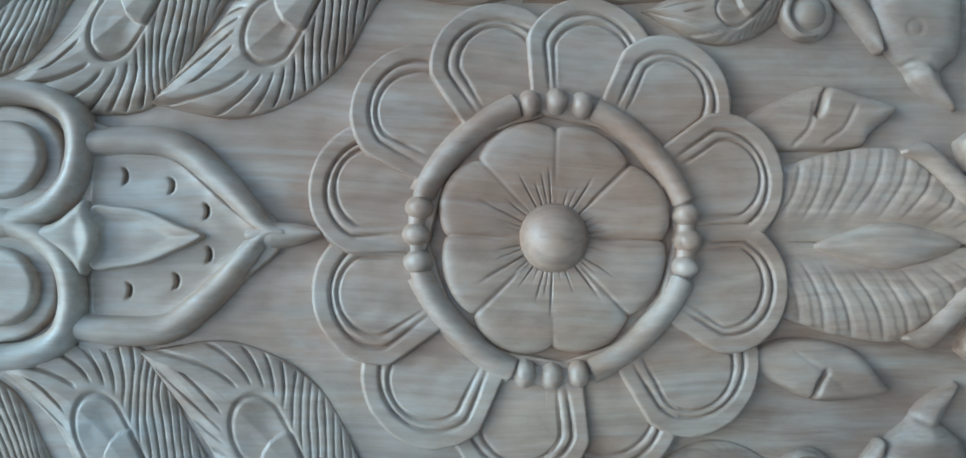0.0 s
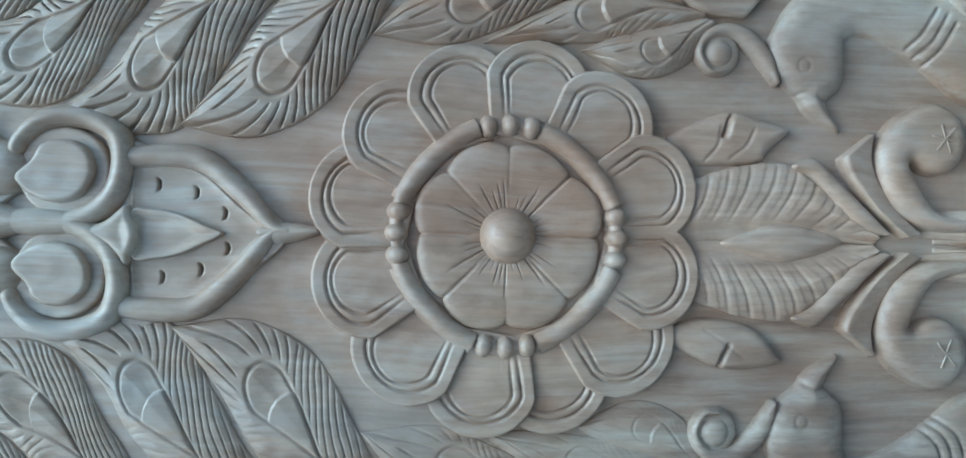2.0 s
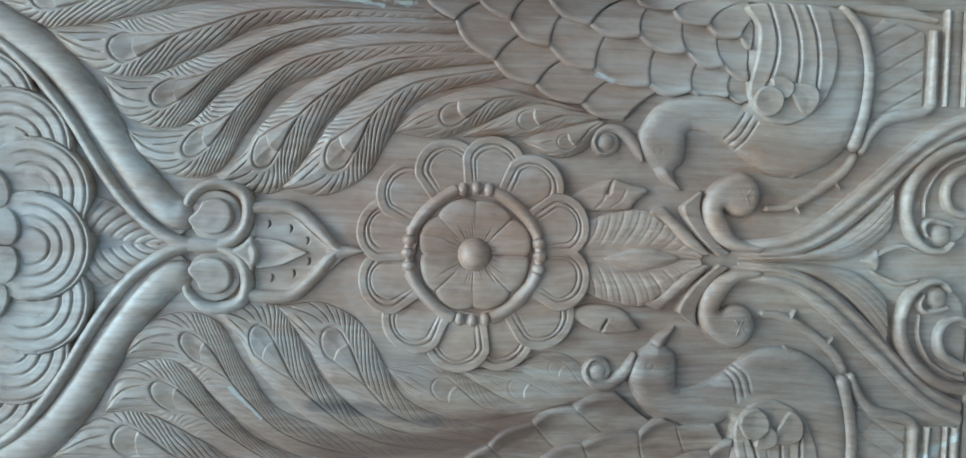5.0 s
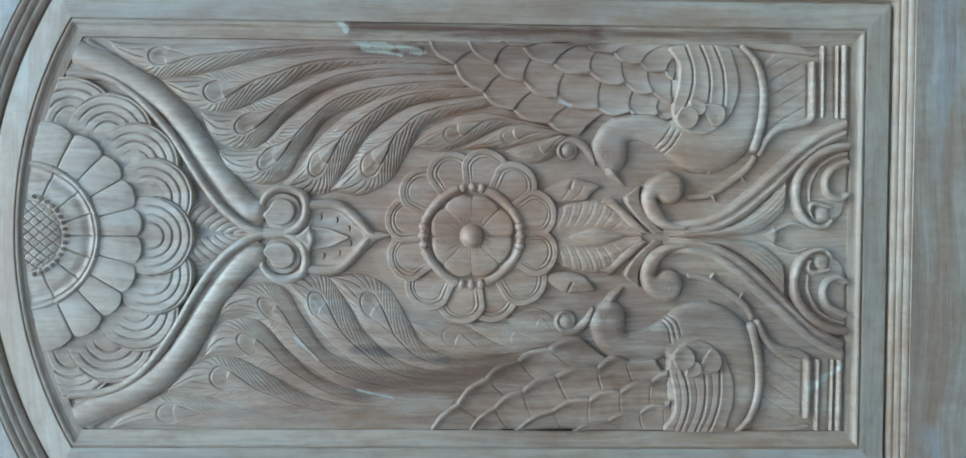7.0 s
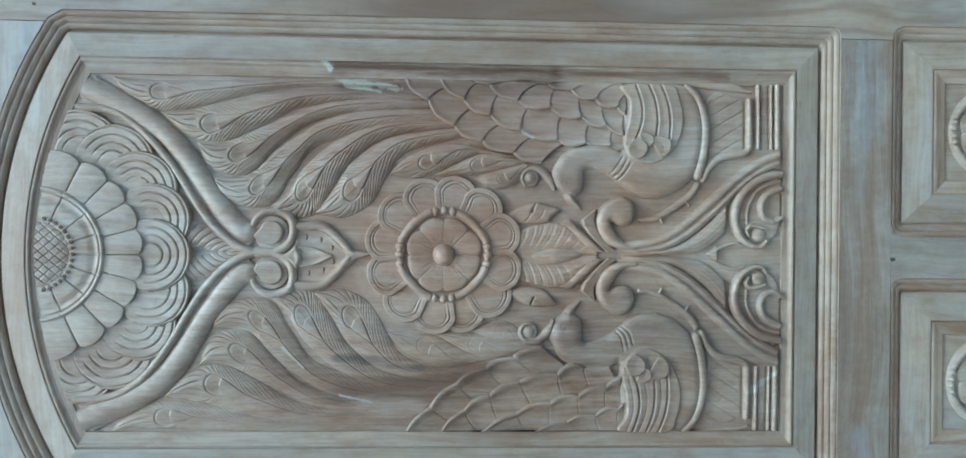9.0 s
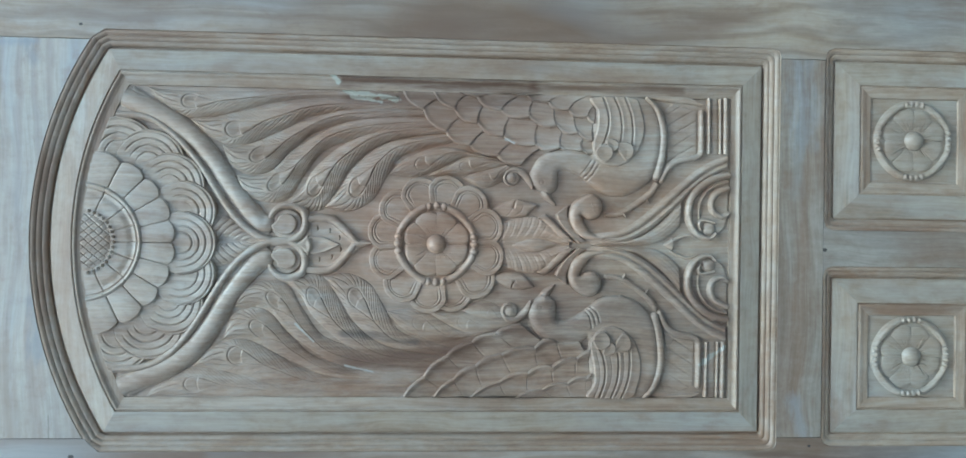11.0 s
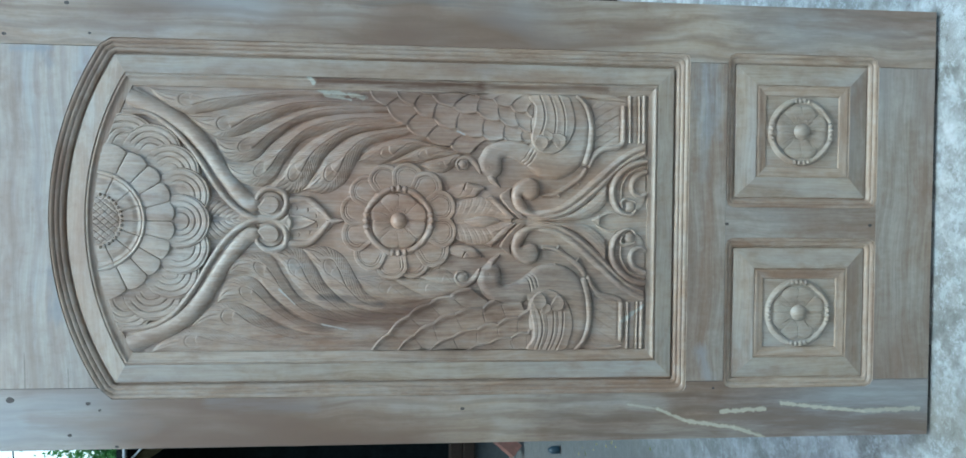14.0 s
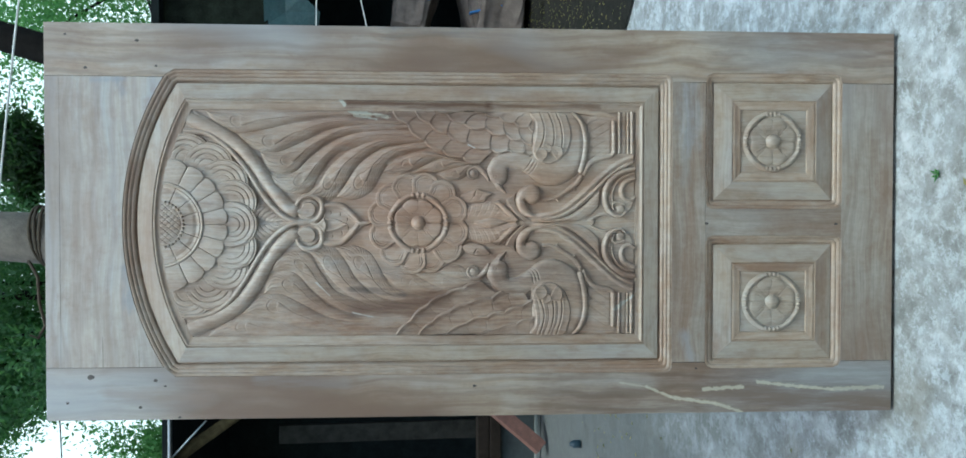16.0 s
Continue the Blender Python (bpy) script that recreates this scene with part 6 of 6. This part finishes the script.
boxed("sill_board", (-2.6, 0.02, 0.41), (2.6, 0.18, 0.50), SILL, shed)
INNER = plain("worn_inner_timber", (0.026, 0.025, 0.021), 0.85, 0, 0.4, 11)
boxed("inner_post", (0.90, 1.15, 0), (1.07, 1.20, 2.22), INNER, shed, "grey worn board standing inside the shed")
bm = bmesh.new()
tube(bm, [(1.08, 0.20, 2.91), (1.42, 0.20, 2.42), (1.76, 0.20, 1.94)], [0.050, 0.046, 0.048], 8)
part("knee_brace", bm, plain("mossy_timber", (0.050, 0.040, 0.020), 0.9, 0, 0.5, 18, 4), shed, "mossy brown knee brace")
boxed("roof_beam", (-2.7, -0.04, 2.88), (2.7, 0.02, 2.90), STEEL, shed)
for k in range(7):
    bm = bmesh.new()
    x0 = -2.45 + 0.60 * k
    tube(bm, [(x0, -0.01, 2.88), (x0 + 0.14, -0.01, 2.75), (x0 + 0.28, -0.01, 2.62)], [0.008, 0.008, 0.008], 6)
    part("roof_brace", bm, STEEL, shed)

prop = new("leaning_timber")
tagged(prop, "short squared reddish timber leaning on the low shed wall", "timber")
bm = bmesh.new()
foot_, head_ = Vector((-1.79, 4.20, 0.045)), Vector((-1.37, 4.40, 0.56))
turn = (head_ - foot_).to_track_quat("Z", "Y").to_matrix().to_4x4()
turn.translation = foot_
box(bm, (-0.048, -0.052, 0), (0.048, 0.052, (head_ - foot_).length), 0.006, turn)
bmesh.ops.subdivide_edges(bm, edges=bm.edges[:], cuts=3, use_grid_fill=True)
for v in bm.verts:
    v.co += 0.004 * noise.noise_vector(v.co * 9)
part("beam", bm, RED, prop)

can = new("plastic_can")
can.location = (-1.46, 3.16, 0)
tagged(can, "small dark blue plastic can on the concrete", "can")
bm = bmesh.new()
tube(bm, [(0, 0, 0), (0, 0, 0.004), (0, 0, 0.045), (0, 0, 0.058), (0, 0, 0.07)], [0.022, 0.025, 0.025, 0.016, 0.010], 16)
part("body", bm, plain("dark_blue_plastic", (0.010, 0.028, 0.040), 0.5), can)

store = new("covered_store")
store.location = (3.0, 4.4, 0)
tagged(store, "dark covered store hung with a teal sheet", "shed")
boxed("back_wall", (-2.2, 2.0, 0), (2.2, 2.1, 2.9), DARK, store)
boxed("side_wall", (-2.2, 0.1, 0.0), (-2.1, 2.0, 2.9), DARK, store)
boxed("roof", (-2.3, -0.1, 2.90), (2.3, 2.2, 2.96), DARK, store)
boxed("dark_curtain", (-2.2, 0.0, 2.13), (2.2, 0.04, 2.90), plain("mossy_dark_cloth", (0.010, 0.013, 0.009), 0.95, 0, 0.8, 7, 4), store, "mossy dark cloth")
bm = bmesh.new()
nx = 40
prev = None
for i in range(nx + 1):
    x = -2.2 + 4.4 * i / nx
    y = -0.02 + 0.03 * math.sin(i * 1.3)
    col = [bm.verts.new((x, y, 2.16)), bm.verts.new((x, y + 0.02 * math.sin(i), 2.0)), bm.verts.new((x, y - 0.02, 1.86 - 0.14 * (i % 8) / 8))]
    if prev:
        bm.faces.new((prev[0], col[0], col[1], prev[1]))
        bm.faces.new((prev[1], col[1], col[2], prev[2]))
    prev = col
ob = part("sheet", bm, TEAL, store, "sagging teal plastic sheet")
ob.modifiers.new("thick", "SOLIDIFY").thickness = 0.004
for x0, tilt in ((1.76, 0.02), (1.46, -0.22)):
    bm = bmesh.new()
    tube(bm, [(-2.2, -0.06, x0 + tilt), (-1.2, -0.06, x0), (0.5, -0.05, x0 - tilt)], [0.0042, 0.0042, 0.0042], 6)
    part("hanging_cord", bm, CORD, store)
bm = bmesh.new()
tube(bm, [(-1.2, -0.1, 0.02), (-1.22, -0.1, 1.1)], [0.045, 0.04], 10)
part("green_post", bm, plain("mossy_post", (0.035, 0.05, 0.03), 0.9), store)

for k, (z0, h, turn, tilt, dx) in enumerate(((0.0, 0.42, 4, 3, 0.0), (0.34, 0.34, -7, -14, 0.04), (0.68, 0.34, 6, 13, -0.05))):
    sack = new("folded_sack")
    tagged(sack, "grey-brown sack lying creased in a pile", "sack", "stack of sacks")
    at = pose(2.4 + dx, 5.2, z0, 0, tilt, turn)
    bm = bmesh.new()
    box(bm, (-0.85, -0.30, 0), (0.85, 0.30, h), 0.07, at)
    bmesh.ops.subdivide_edges(bm, edges=bm.edges[:], cuts=9, use_grid_fill=True)
    for v in bm.verts:
        q = v.co + Vector((3 * k, 0, 0))
        fold = 0.05 * abs(noise.noise(Vector((q.x * 7 + q.z * 5, q.y * 2, q.z * 9))))
        v.co += Vector((0, 0.08 * noise.noise(q * 4) + fold, 0.05 * noise.noise(q * 3 + Vector((3, 1, 2))) + fold))
        v.co.z = max(v.co.z, 0.003)
    for f in bm.faces:
        f.smooth = True
    part("cloth", bm, SLABS, sack)
    if k:
        bm = bmesh.new()
        box(bm, (-0.60, -0.40, 0.06), (-0.585, -0.28, h), 0.003, at)
        part("strap", bm, BLUE, sack)

# ---------------------------------------------------------------- litter and a weed
rng = np.random.default_rng(11)
DRY = leaf_material("dry_leaf", (0.42, 0.30, 0.10), (0.14, 0.09, 0.045))


def litter(name, label, spots, size):
    n = len(spots)
    v, f = [], []
    for i, (x, y) in enumerate(spots):
        a = rng.uniform(0, 6.28)
        s = size * rng.uniform(0.6, 1.4)
        c, d = math.cos(a) * s, math.sin(a) * s
        z = 0.003 + rng.uniform(0, 0.004)
        v += [(x - c, y - d, z), (x + d * 0.4, y - c * 0.4, z + 0.006), (x + c, y + d, z + 0.003), (x - d * 0.4, y + c * 0.4, z + 0.005)]
        f.append((4 * i, 4 * i + 1, 4 * i + 2, 4 * i + 3))
    me = bpy.data.meshes.new(name)
    me.from_pydata(v, [], f)
    return tagged(part(name, me, DRY), label, "litter", kind="stuff")


litter("leaf_litter", "dry leaf litter on dark damp ground", [(1.05 + rng.uniform(0, 2.6), rng.uniform(2.2, 5.4)) for _ in range(2600)], 0.010)
litter("fallen_leaves", "few small dry leaves scattered on the concrete", [(rng.uniform(-1.6, 1.6), rng.uniform(-0.6, 3.4)) for _ in range(70)] + [(rng.normal(-1.25, 0.22), rng.normal(2.3, 0.5)) for _ in range(60)], 0.011)
bm = bmesh.new()
nseg = 40
soil = [bm.verts.new((2.4 + 2.1 * math.cos(a) * (1 + 0.04 * math.sin(5 * a)), 4.0 + 2.3 * math.sin(a) * (1 + 0.04 * math.sin(3 * a + 1)), 0.002)) for a in (2 * math.pi * i / nseg for i in range(nseg))]
bm.faces.new(soil)
tagged(part("damp_soil", bm, plain("damp_dark_soil", (0.020, 0.019, 0.015), 0.95, 0, 0.6, 12, 8)), "dark damp soil patch with litter", "soil", kind="structure")

weed = new("weed_sprout")
weed.location = (0.113, -0.151, -0.004)
tagged(weed, "tiny green weed sprouting from the concrete", "weed")
for k in range(6):
    a = 1.05 * k
    bm = bmesh.new()
    p = [(0, 0, -0.004), (0.008 * math.cos(a), 0.008 * math.sin(a), 0.006), ((0.013 + 0.006 * (k % 2)) * math.cos(a), (0.013 + 0.006 * (k % 2)) * math.sin(a), 0.009)]
    tube(bm, p, [0.0006, 0.0028, 0.0004], 5)
    part("leaf", bm, LEAF_A, weed)
